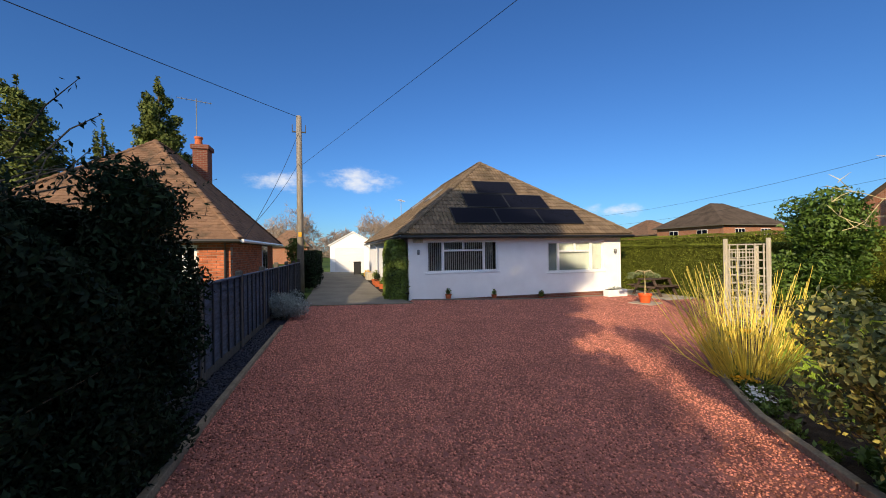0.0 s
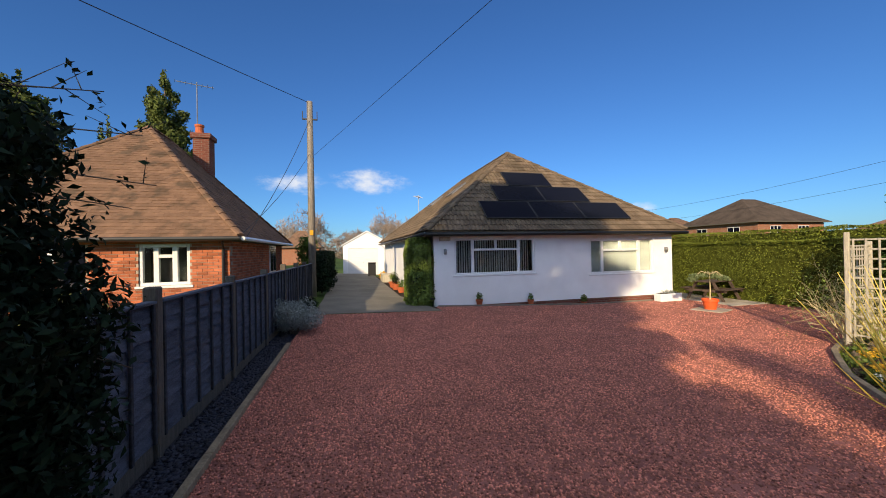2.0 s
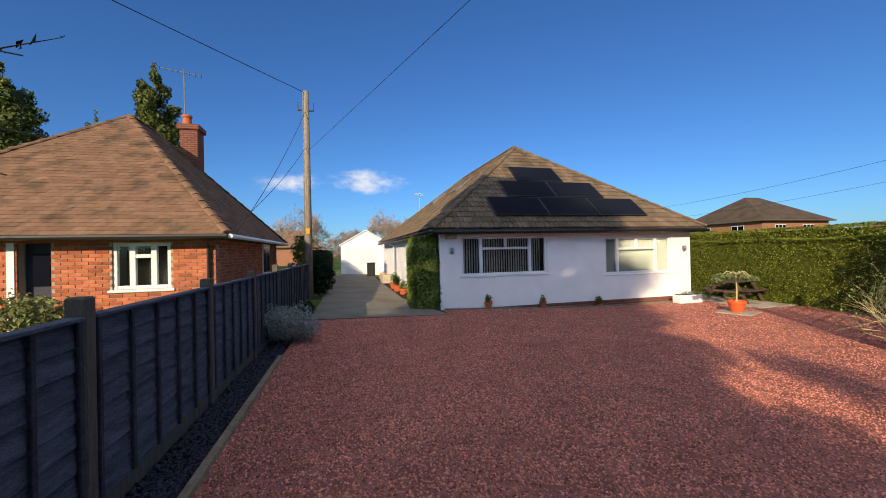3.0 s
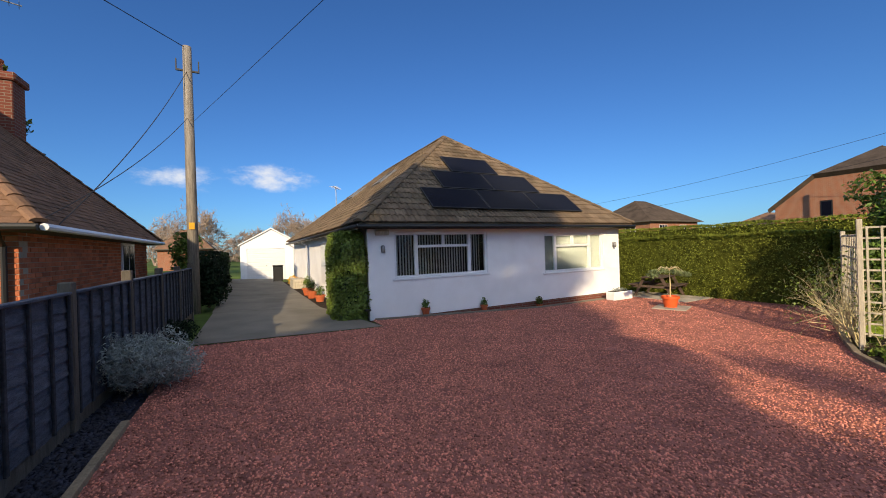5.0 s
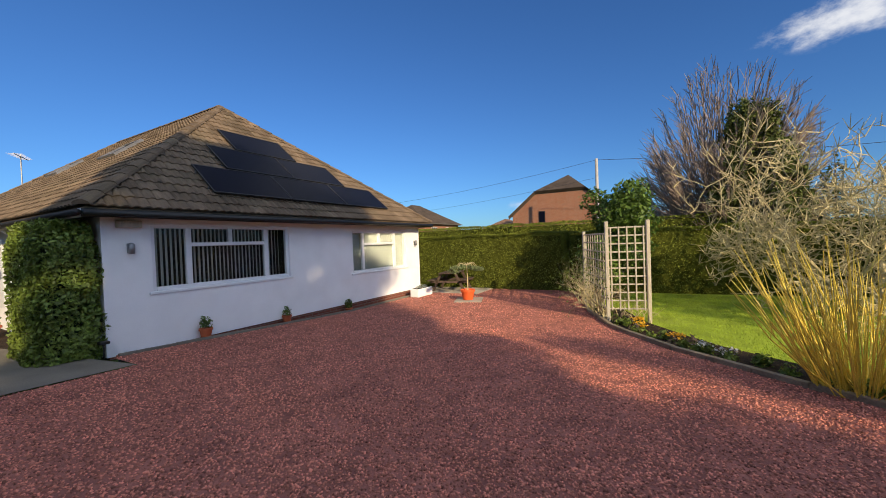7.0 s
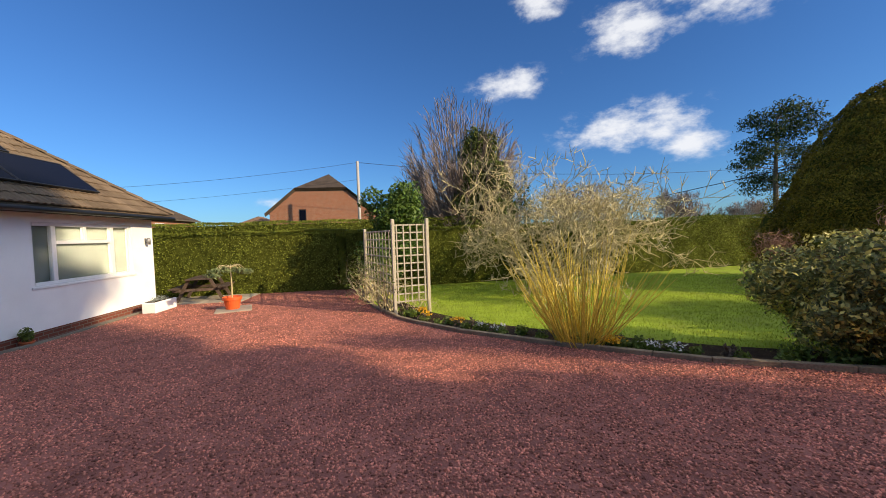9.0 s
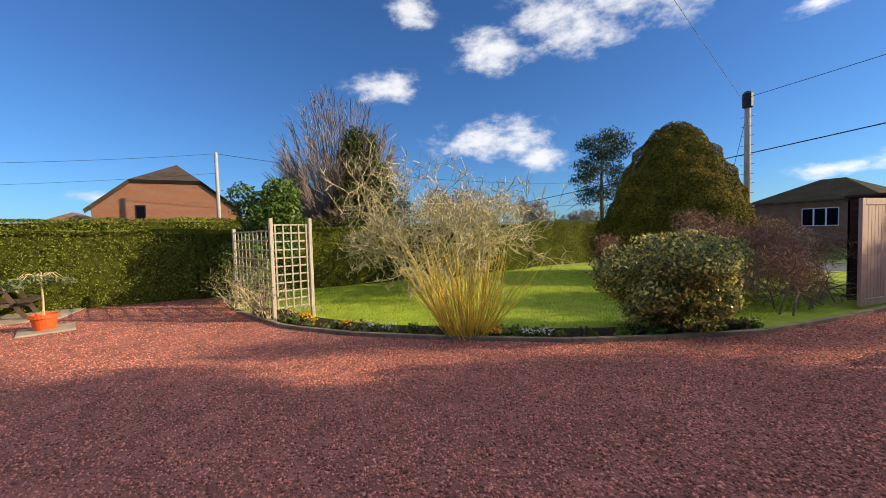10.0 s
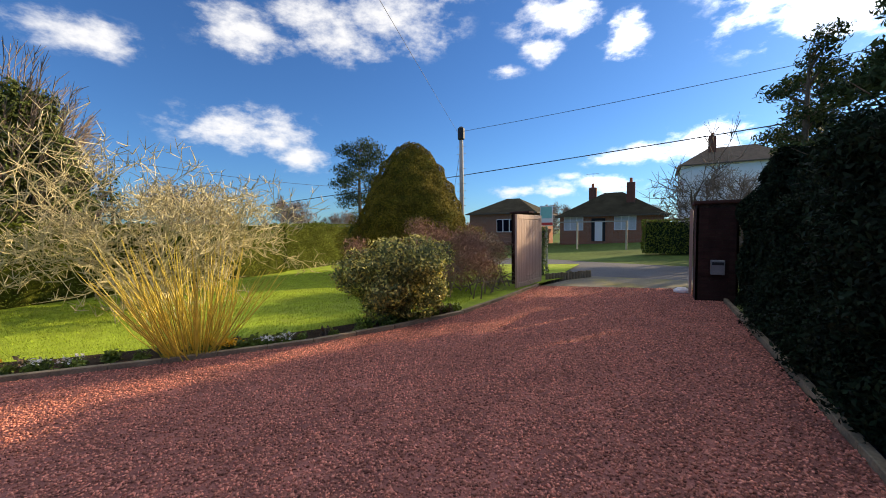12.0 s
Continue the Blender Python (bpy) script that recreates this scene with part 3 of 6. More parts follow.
def kerb_run(name, pts, w, h, dz, mat, label, seg=0.9):
    ob = thing(name, (pts[0][0], pts[0][1], ground_z(pts[0][0])), label, "edging", kind="structure")
    base = Vector(ob.location)
    for (xa, ya), (xb, yb) in zip(pts, pts[1:]):
        L = math.hypot(xb - xa, yb - ya)
        k = max(1, round(L / seg))
        for i in range(k):
            f0, f1 = i / k, (i + 1) / k
            p, q = Vector((xa + (xb - xa) * f0, ya + (yb - ya) * f0, 0)), Vector((xa + (xb - xa) * f1, ya + (yb - ya) * f1, 0))
            d = (q - p).normalized()
            s = Vector((-d.y, d.x, 0)) * w / 2
            za, zb = ground_z(p.x) + dz, ground_z(q.x) + dz
            e = d * 0.004
            sh = Shape()
            vs = [p + e - s, q - e - s, q - e + s, p + e + s]
            zz = [za, zb, zb, za]
            j = rng.uniform(-0.006, 0.006)
            sh.add([(v.x - base.x, v.y - base.y, z - 0.1 - base.z) for v, z in zip(vs, zz)] + [(v.x - base.x, v.y - base.y, z + h + j - base.z) for v, z in zip(vs, zz)],
                   [(3, 2, 1, 0), (4, 5, 6, 7), (0, 1, 5, 4), (1, 2, 6, 5), (2, 3, 7, 6), (3, 0, 4, 7)])
            part("edging_board", sh, mat, ob, bevel=0.006)
    return ob


kerb_run("edging", KERB, 0.09, 0.07, 0.0, M_TIMBER, "curved weathered timber edging between gravel and lawn", 0.7)
kerb_run("edging", [(-1.3, -3.0), (-1.32, 2.0), (-1.28, 5.5), (-1.2, 9.5)], 0.07, 0.06, 0.0, M_TIMBER, "straight timber edging along the gravel by the fence", 1.8)
kerb_run("edging", [(2.85, 14.28), (12.7, 14.28)], 0.06, 0.05, 0.0, M_CONCRETE, "low concrete edging before the white house wall", 0.9)


# ---- windows ----
def window(parent_name, label, x0, z0, x1, z1, y, bars, transom, blinds, cream=False, facing=-1):
    """A casement window in a wall facing -y. bars: x of mullions; transom: (x0, x1, z, middle bar or None)."""
    w = thing(parent_name, ((x0 + x1) / 2, y, z0), label, "window", kind="structure")
    cx, f = (x0 + x1) / 2, 0.075

    def B(a, b, c, d, y0=-0.02, y1=0.07):
        return Shape().box(a - cx, y0, b - z0, c - cx, y1, d - z0)

    for nm, sh in (("frame", B(x0, z0, x0 + f, z1)), ("frame", B(x1 - f, z0, x1, z1)), ("frame", B(x0 + f, z1 - f, x1 - f, z1)), ("frame", B(x0 + f, z0, x1 - f, z0 + f))):
        part(nm, sh, M_UPVC, w, bevel=0.008)
    part("window_sill", B(x0 - 0.07, z0 - 0.06, x1 + 0.07, z0 - 0.002, -0.09, 0.05), M_UPVC, w, bevel=0.01)
    for b in bars:
        part("mullion", B(b - 0.055, z0 + f, b + 0.055, z1 - f), M_UPVC, w, bevel=0.008)
    if transom:
        a, c, z, mid = transom
        part("transom", B(a, z - 0.04, c, z + 0.04, -0.018, 0.068), M_UPVC, w, bevel=0.008)
        if mid:
            part("mullion", B(mid - 0.045, z + 0.04, mid + 0.045, z1 - f, -0.018, 0.068), M_UPVC, w, bevel=0.008)
    cells, edges = [], [x0 + f] + list(bars) + [x1 - f]
    for a, c in zip(edges, edges[1:]):
        cells.append((a, c))
    for a, c in cells:
        g = part("pane", B(a, z0 + f, c, z1 - f, 0.02, 0.026), M_GLASS, w)
        g.visible_shadow = False
    # shallow near-black box added behind the panes in place of an unlit room
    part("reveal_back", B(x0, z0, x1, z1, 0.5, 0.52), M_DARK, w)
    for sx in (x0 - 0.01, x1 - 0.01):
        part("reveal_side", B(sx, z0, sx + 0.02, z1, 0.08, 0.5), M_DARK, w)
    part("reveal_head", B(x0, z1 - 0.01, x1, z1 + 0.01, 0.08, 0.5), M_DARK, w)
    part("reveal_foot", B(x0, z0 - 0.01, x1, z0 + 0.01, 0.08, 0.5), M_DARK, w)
    if cream:
        sh = B(x0 + 0.03, z0 + 0.03, x1 - 0.03, z1 - 0.03, 0.09, 0.095)
        part("blind", sh, M_BLIND_CREAM, w, "cream drawn blind")
    elif blinds:
        k = int((x1 - x0 - 0.1) / blinds)
        for i in range(k):
            xx = x0 + 0.06 + i * blinds
            part("blind_slat", Shape().box(-0.045, -0.001, 0.03, 0.045, 0.001, z1 - z0 - 0.05, pose(xx - cx, 0.12, 0, 0, 0, 42 + rng.uniform(-4, 4))), M_BLIND, w)
    return w


# ---- white bungalow ----
HX0, HX1, HY0, HY1, HTOP = 2.78, 12.77, 14.53, 31.0, 2.16
RIDGE_Z, RX, RY0, RY1 = 6.38, 7.62, 19.0, 26.6
EX0, EX1, EY0, EY1, EZ = 2.42, 13.1, 14.12, 31.4, 2.32


def wall_with_holes(shape, x0, x1, z0, z1, y0, y1, holes):
    """A wall along x with rectangular openings (xa, za, xb, zb), one closed skin."""
    cx = sorted({x0, x1, *[h[0] for h in holes], *[h[2] for h in holes]})
    cz = sorted({z0, z1, *[h[1] for h in holes], *[h[3] for h in holes]})
    full = lambda i, j: 0 <= i < len(cx) - 1 and 0 <= j < len(cz) - 1 and not any(h[0] <= cx[i] + 1e-6 and h[2] >= cx[i + 1] - 1e-6 and h[1] <= cz[j] + 1e-6 and h[3] >= cz[j + 1] - 1e-6 for h in holes)
    base, nz = len(shape.v), len(cz)
    shape.v += [(x, y, z) for x in cx for z in cz for y in (y0, y1)]
    at = lambda i, j, k: base + (i * nz + j) * 2 + k
    for i in range(len(cx) - 1):
        for j in range(nz - 1):
            if not full(i, j):
                continue
            shape.f += [(at(i, j, 0), at(i + 1, j, 0), at(i + 1, j + 1, 0), at(i, j + 1, 0)), (at(i, j, 1), at(i, j + 1, 1), at(i + 1, j + 1, 1), at(i + 1, j, 1))]
            if not full(i - 1, j):
                shape.f.append((at(i, j, 0), at(i, j + 1, 0), at(i, j + 1, 1), at(i, j, 1)))
            if not full(i + 1, j):
                shape.f.append((at(i + 1, j, 0), at(i + 1, j, 1), at(i + 1, j + 1, 1), at(i + 1, j + 1, 0)))
            if not full(i, j - 1):
                shape.f.append((at(i, j, 0), at(i, j, 1), at(i + 1, j, 1), at(i + 1, j, 0)))
            if not full(i, j + 1):
                shape.f.append((at(i, j + 1, 0), at(i + 1, j + 1, 0), at(i + 1, j + 1, 1), at(i, j + 1, 1)))


house = thing("house", (7.6, 22, -0.3), "white rendered bungalow with brown tiled hip roof", "house")
HB = Vector(house.location)


def hpart(name, shape, mat, label="", bevel=0.0, smooth=False):
    shape.v = [(x - HB.x, y - HB.y, z - HB.z) for x, y, z in shape.v]
    return part(name, shape, mat, house, label, bevel, smooth)


WL, WR = (3.52, 0.8, 6.6, 2.08), (8.94, 0.66, 11.87, 2.0)
sh = Shape()
wall_with_holes(sh, HX0, HX1, -0.26, HTOP + 0.1, HY0, HY0 + 0.28, [WL, WR])
hpart("front_wall", sh, M_RENDER, "white rendered front wall")
sh = Shape()
sh.box(HX0, HY0 + 0.28, -0.26, HX0 + 0.28, HY1, HTOP + 0.1)
hpart("side_wall", sh, M_RENDER)
sh = Shape()
sh.box(HX1 - 0.28, HY0 + 0.28, -0.5, HX1, HY1, HTOP + 0.1)
hpart("side_wall", sh, M_RENDER)
sh = Shape()
sh.box(HX0 + 0.28, HY1 - 0.28, -0.4, HX1 - 0.28, HY1, HTOP + 0.1)
hpart("back_wall", sh, M_RENDER)
# brick plinth in the darker chimney brick, which paints in its shadow gap
hpart("plinth", Shape().box(HX0 + 0.05, HY0 + 0.02, -0.6, HX1 - 0.02, HY0 + 0.2, -0.24), M_CHIMNEY, "low red brick plinth, darkened for the shadow gap")
sh = Shape()
sh.add([(EX0, EY0, EZ - 0.1), (EX1, EY0, EZ - 0.1), (EX1, EY1, EZ - 0.1), (EX0, EY1, EZ - 0.1), (EX0, EY0, EZ - 0.12), (EX1, EY0, EZ - 0.12), (EX1, EY1, EZ - 0.12), (EX0, EY1, EZ - 0.12)],
       [(0, 1, 2, 3), (7, 6, 5, 4), (0, 4, 5, 1), (1, 5, 6, 2), (2, 6, 7, 3), (3, 7, 4, 0)])
hpart("soffit", sh, M_BLACK, "dark boarded soffit")
# roof deck
sh = Shape()
sh.add([(EX0, EY0, EZ - 0.04), (EX1, EY0, EZ - 0.04), (EX1, EY1, EZ - 0.04), (EX0, EY1, EZ - 0.04), (RX, RY0, RIDGE_Z - 0.06), (RX, RY1, RIDGE_Z - 0.06)],
       [(0, 1, 4), (1, 2, 5, 4), (2, 3, 5), (3, 0, 4, 5), (3, 2, 1, 0)])
hpart("roof_deck", sh, M_TILE)


def tile_shape(w, l, flat=False):
    """A double-roman tile, or a flat plain one, with a thick lower edge."""
    if flat:
        return [(0, 0.002), (0.04, 0.0), (0.5, 0.005), (0.96, 0.0), (1.0, 0.002)]
    prof = [(0, 0.0), (0.12, 0.028), (0.3, 0.034), (0.45, 0.006), (0.55, 0.004), (0.68, 0.03), (0.85, 0.032), (1.0, 0.0)]
    return prof


def tiled_slope(corner, along, up, length_u, height_v, left_edge, right_edge, tile_w, gauge, base_ob, base, mat, max_parts, part_name="roof_tile", flat=False):
    """Courses of tiles on a slope. left_edge(v), right_edge(v) give the limits along u."""
    along, up = Vector(along).normalized(), Vector(up).normalized()
    nrm = along.cross(up).normalized()
    prof = tile_shape(tile_w, gauge, flat)
    thick = 0.014 if flat else 0.03
    rows = int(height_v / gauge) + 1
    singles, joined = [], Shape()
    for r in range(rows):
        v0, v1 = r * gauge, min((r + 1) * gauge + 0.05, height_v)
        if v1 - v0 < 0.05:
            continue
        k = int(length_u / tile_w) + 2
        for i in range(-1, k):
            u0 = (i + (0.5 if r % 2 else 0)) * tile_w
            if u0 + tile_w * 0.98 < left_edge(v0) or u0 > right_edge(v0):
                continue
            jit = rng.uniform(-0.004, 0.006)
            top, bot = [], []
            for s, h in prof:
                for v, lst, hh in ((v0, bot, h + thick + jit), (v1, top, h * 0.9 + 0.004)):
                    u = min(max(u0 + s * tile_w * 0.985, left_edge(v)), right_edge(v))
                    lst.append(Vector(corner) + along * u + up * v + nrm * hh - Vector(base))
            low = [p - nrm * thick for p in bot]
            n = len(prof)
            vs = bot + top + low
            fs = [(j, j + 1, n + j + 1, n + j) for j in range(n - 1)] + [(2 * n + j, 2 * n + j + 1, j + 1, j) for j in range(n - 1)]
            if (vs[0] - vs[n - 1]).length < 0.02 and (vs[n] - vs[2 * n - 1]).length < 0.02:
                continue
            singles.append((vs, fs))
    for vs, fs in singles[:max_parts]:
        part(part_name, Shape().add(vs, fs), mat, base_ob)
    for vs, fs in singles[max_parts:]:
        joined.add(vs, fs)
    if joined.v:
        tagged(part("roof_tiles", joined, mat, base_ob), kind="stuff")


def ridge_caps(pts_pairs, base_ob, base, mat, w=0.13, step=0.42):
    for a, b in pts_pairs:
        a, b = Vector(a), Vector(b)
        d = (b - a).normalized()
        side = d.cross(Vector((0, 0, 1))).normalized()
        up = side.cross(d)
        k = max(1, int((b - a).length / step))
        for i in range(k):
            p, q = a + (b - a) * (i / k), a + (b - a) * ((i + 1.06) / k)
            vs = []
            for c, e in ((p, 0.02), (q, 0.0)):
                for t in range(6):
                    an = math.pi * t / 5
                    vs.append(c + side * (w * math.cos(an)) + up * (w * 0.62 * math.sin(an) + e + rng.uniform(-0.004, 0.004) - 0.02) - Vector(base))
            part("ridge_tile", Shape().add(vs, [(t, t + 1, t + 7, t + 6) for t in range(5)] + [(5, 4, 3, 2, 1, 0)]), mat, base_ob, smooth=False)


window("window_1", "white casement window with vertical blinds", *WL, HY0 + 0.06, [4.2, 5.97], (4.255, 5.915, 1.68, 5.08), 0.088)
window("window_2", "white casement window with cream blinds drawn", *WR, HY0 + 0.06, [9.5, 11.2], (9.555, 11.145, 1.57, 10.35), 0, True)

# ---- garage ----
gar = thing("garage", (2.1, 36.5, -0.2), "white garage with white up-and-over door", "garage")
GB = Vector(gar.location)


def at_base(shape, base):
    shape.v = [(x - base.x, y - base.y, z - base.z) for x, y, z in shape.v]
    return shape


GX0, GX1, GY, GE, GA = -0.35, 3.6, 34.3, 2.25, 3.36
sh = Shape()
wall_with_holes(sh, GX0, GX1, -0.25, GE, GY, GY + 0.2, [(0.05, -0.25, 2.55, 2.0)])
sh.add([(GX0, GY, GE), (GX1, GY, GE), (1.62, GY, GA), (GX0, GY + 0.2, GE), (GX1, GY + 0.2, GE), (1.62, GY + 0.2, GA)], [(0, 1, 2), (5, 4, 3), (0, 2, 5, 3), (1, 4, 5, 2)])
part("front_wall", at_base(sh, GB), M_RENDER, gar)
for x in (GX0, GX1 - 0.2):
    part("side_wall", at_base(Shape().box(x, GY + 0.2, -0.25, x + 0.2, GY + 6, GE), GB), M_RENDER, gar)
sh = Shape()
for sgn, xe in ((-1, GX0 - 0.12), (1, GX1 + 0.12)):
    za = GE - 0.04
    sh.add([(xe, GY - 0.1, za), (1.62, GY - 0.1, GA + 0.03), (1.62, GY + 6.2, GA + 0.03), (xe, GY + 6.2, za), (xe, GY - 0.1, za + 0.09), (1.62, GY - 0.1, GA + 0.13), (1.62, GY + 6.2, GA + 0.13), (xe, GY + 6.2, za + 0.09)],
           [(0, 1, 2, 3), (7, 6, 5, 4), (0, 4, 5, 1), (1, 5, 6, 2), (2, 6, 7, 3), (3, 7, 4, 0)])
part("roof", at_base(sh, GB), M_UPVC, gar)
door = part("garage_door", at_base(Shape().box(0.05, GY + 0.05, -0.25, 2.55, GY + 0.1, 2.0), GB), M_UPVC, gar)
for i in range(7):
    part("door_panel", at_base(Shape().box(0.1, GY + 0.035, -0.2 + i * 0.31, 2.5, GY + 0.06, 0.08 + i * 0.31), GB), M_UPVC, door, bevel=0.01)
part("door_handle", at_base(Shape().box(1.27, GY + 0.0, 0.77, 1.31, GY + 0.04, 0.81), GB), M_BLACK, door)

# ---- red brick neighbour ----
NX0, NX1, NY0, NY1 = -9.6, -2.84, 12.0, 17.7
nb = thing("house", (-6.2, 16, 0), "red brick bungalow with steep clay tile roof", "house")
NB = Vector(nb.location)
NE, NA = 2.06, 5.75
NH = [(-4.72, 0.98, -3.68, 1.94), (-6.25, 0.0, -5.72, 1.96)]
sh = Shape()
wall_with_holes(sh, NX0, NX1, -0.1, NE, NY0 + 0.012, NY0 + 0.25, NH)
part("front_wall", at_base(sh, NB), M_MORTAR, nb)
part("side_wall", at_base(Shape().box(NX1 - 0.25, NY0 + 0.25, -0.1, NX1 - 0.012, NY1 + 2, NE), NB), M_MORTAR, nb)
part("side_wall", at_base(Shape().box(NX0, NY0 + 0.25, -0.1, NX0 + 0.25, NY1 + 2, NE), NB), M_BRICK, nb)
part("back_wall", at_base(Shape().box(NX0 + 0.25, NY1 + 1.75, -0.1, NX1 - 0.25, NY1 + 2, NE), NB), M_BRICK, nb)
nx0, nx1, ny0, ny1 = NX0 - 0.3, NX1 + 0.34, NY0 - 0.38, NY1 + 2.3
RXn, RYa, RYb = -6.1, 15.8, 17.2
sh = Shape()
sh.add([(nx0, ny0, NE), (nx1, ny0, NE), (nx1, ny1, NE), (nx0, ny1, NE), (RXn, RYa, NA - 0.05), (RXn, RYb, NA - 0.05)], [(0, 1, 4), (1, 2, 5, 4), (2, 3, 5), (3, 0, 4, 5), (3, 2, 1, 0)])
part("roof_deck", at_base(sh, NB), M_TILE_N, nb)
part("chimney", at_base(Shape().box(-5.56, 17.75, 3.4, -5.0, 18.35, 6.2), NB), M_CHIMNEY, nb, bevel=0.02)
part("chimney_cap", at_base(Shape().box(-5.63, 17.68, 6.02, -4.93, 18.42, 6.22), NB), M_CHIMNEY, nb, bevel=0.03)
part("chimney_pot", at_base(Shape().lathe([(0.15, 6.22), (0.13, 6.48), (0.16, 6.52), (0.16, 6.58), (0.1, 6.58)], 16, Matrix.Translation((-5.4, 18.0, 0))), NB), M_TERRA, nb)
window("window_3", "white casement window in the brick wall", -4.72, 0.98, -3.68, 1.94, NY0 + 0.06, [-4.38, -4.0], (-4.325, -4.055, 1.66, None), 0)

# ---- timber fence ----
fence_posts = [(-1.76, 3.75), (-1.74, 5.68), (-1.69, 7.72), (-1.62, 9.58), (-1.56, 11.4), (-1.5, 13.2), (-1.46, 15.0), (-1.42, 16.9)]
fence = thing("fence", (-1.74, 3.75, 0), "weathered grey timber panel fence with square posts", "fence")
FB = Vector(fence.location)
for i, (x, y) in enumerate(fence_posts):
    z = ground_z(x)
    t = 1.4 + rng.uniform(-0.03, 0.03)
    p = part("post", at_base(Shape().box(x - 0.055, y - 0.055, z - 0.1, x + 0.055, y + 0.055, t), FB), M_POST, fence, bevel=0.012)
for (xa, ya), (xb, yb) in zip(fence_posts, fence_posts[1:]):
    L, an = math.hypot(xb - xa, yb - ya) - 0.12, math.degrees(math.atan2(yb - ya, xb - xa))
    m = pose((xa + xb) / 2, (ya + yb) / 2, 0, 0, 0, an)
    part("gravel_board", at_base(Shape().box(-L / 2, -0.015, -0.06, L / 2, 0.015, 0.1, m), FB), M_POST, fence, bevel=0.004)
    for k in range(8):
        z = 0.1 + k * 0.145
        sh, seg = Shape(), 7
        wob = [rng.uniform(-0.012, 0.012) for _ in range(seg + 1)]
        vs = []
        for q in range(seg + 1):
            u = -L / 2 + L * q / seg
            vs += [(u, -0.03, z + wob[q]), (u, -0.006, z + 0.165), (u, -0.012, z + wob[q]), (u, 0.006, z + 0.165)]
        fs = []
        for q in range(seg):
            a = q * 4
            fs += [(a, a + 4, a + 5, a + 1), (a + 3, a + 7, a + 6, a + 2), (a + 2, a + 6, a + 4, a), (a + 1, a + 5, a + 7, a + 3)]
        fs += [(0, 1, 3, 2), (seg * 4, seg * 4 + 2, seg * 4 + 3, seg * 4 + 1)]
        sh.add(vs, fs, m)
        part("board", at_base(sh, FB), M_FENCE, fence)
    for k in range(6):
        x = -L / 2 + 0.02 + k * (L - 0.06) / 5
        part("batten", at_base(Shape().box(x, -0.052, 0.1, x + 0.035, -0.03, 1.27, m), FB), M_BATTEN, fence, bevel=0.004)
    part("capping", at_base(Shape().box(-L / 2, -0.06, 1.265, L / 2, 0.03, 1.29, m), FB), M_FENCE, fence, bevel=0.004)

# ---- utility poles and cables ----
def utility_pole(x, y, z, top, r, label, mat):
    ob = thing("utility_pole", (x, y, z), label, "utility pole")
    part("pole", Shape().tube([(0, 0, -0.2), (0, 0, (top - z) * 0.5), (0, 0, top - z)], [r, r * 0.88, r * 0.75], 14), mat, ob, smooth=True)
    return ob


p1 = utility_pole(-1.47, 18.3, 0.0, 7.9, 0.155, "tall wooden utility pole with cables and bracket", M_POLE)
part("bracket", Shape().box(-0.3, -0.03, 7.15, 0.3, 0.03, 7.2).box(-0.3, -0.03, 7.2, -0.27, 0.03, 7.5).box(0.27, -0.03, 7.2, 0.3, 0.03, 7.5), M_BLACK, p1)
part("sign_plate", Shape().box(-0.07, -0.165, 2.4, 0.07, -0.15, 2.6), M_YELLOW, p1, "small yellow warning plate")
p2 = utility_pole(9.26, -11.3, -0.4, 7.0, 0.14, "wooden utility pole with transformer can", M_GREYPOLE)
part("can", Shape().lathe([(0.12, 6.75), (0.19, 6.8), (0.19, 7.35), (0.1, 7.45)], 14, Matrix.Translation((0, 0, 0))), M_BLACK, p2)
for i in range(9):
    part("step_iron", Shape().tube([(-0.26, 0, 3.2 + i * 0.4), (0.26, 0, 3.2 + i * 0.4)], 0.012, 5), M_METAL, p2)
p3 = utility_pole(33.5, 10.3, -0.45, 7.95, 0.15, "wooden utility pole beyond the hedge", M_GREYPOLE)


def cable(name, a, b, sag, label, r=0.014):
    a, b = Vector(a), Vector(b)
    pts = [a.lerp(b, i / 24) - Vector((0, 0, sag * 4 * (i / 24) * (1 - i / 24))) for i in range(25)]
    ob = new(name, mesh_of(name, Shape().tube([p - a for p in pts], r, 5), M_WIRE))
    ob.location = a
    return tagged(ob, label, "cable")


cable("cable", (-1.47, 18.3, 7.85), (-32, -28, 6.0), 0.6, "black overhead cable above the brick neighbour", 0.012)
cable("cable", (9.42, -11.3, 6.7), (-1.33, 18.3, 5.7), 0.04, "thin black overhead cable crossing above the driveway", 0.006)
cable("cable", (-1.5, 18.15, 5.7), (-2.5, 11.62, 2.12), 0.2, "second thin service cable to the brick house", 0.008)
cable("cable", (-1.47, 18.3, 7.2), (-2.52, 12.3, 2.12), 0.25, "thin black service cable down to the brick house eaves", 0.009)
cable("cable", (33.5, 10.3, 7.85), (33.6, 70, 8.2), 2.2, "overhead cable beyond the boundary hedge", 0.012)
cable("cable", (33.5, 10.3, 6.4), (33.6, 70, 6.6), 2.0, "lower overhead cable beyond the boundary hedge", 0.01)
cable("cable", (33.5, 10.3, 7.85), (33.4, -40, 8), 1.4, "overhead cable running on beyond the trees", 0.018)
cable("cable", (9.26, -11.3, 6.8), (-36, -10.6, 10.0), 0.6, "thin overhead cable along the road", 0.012)
cable("cable", (34, -16, 4.0), (-36, -16, 8.4), 0.25, "thick black overhead cable along the road", 0.028)
cable("cable", (9.26, -11.3, 6.3), (14.5, -20, 4.0), 0.2, "thin stay cable from the roadside pole", 0.012)

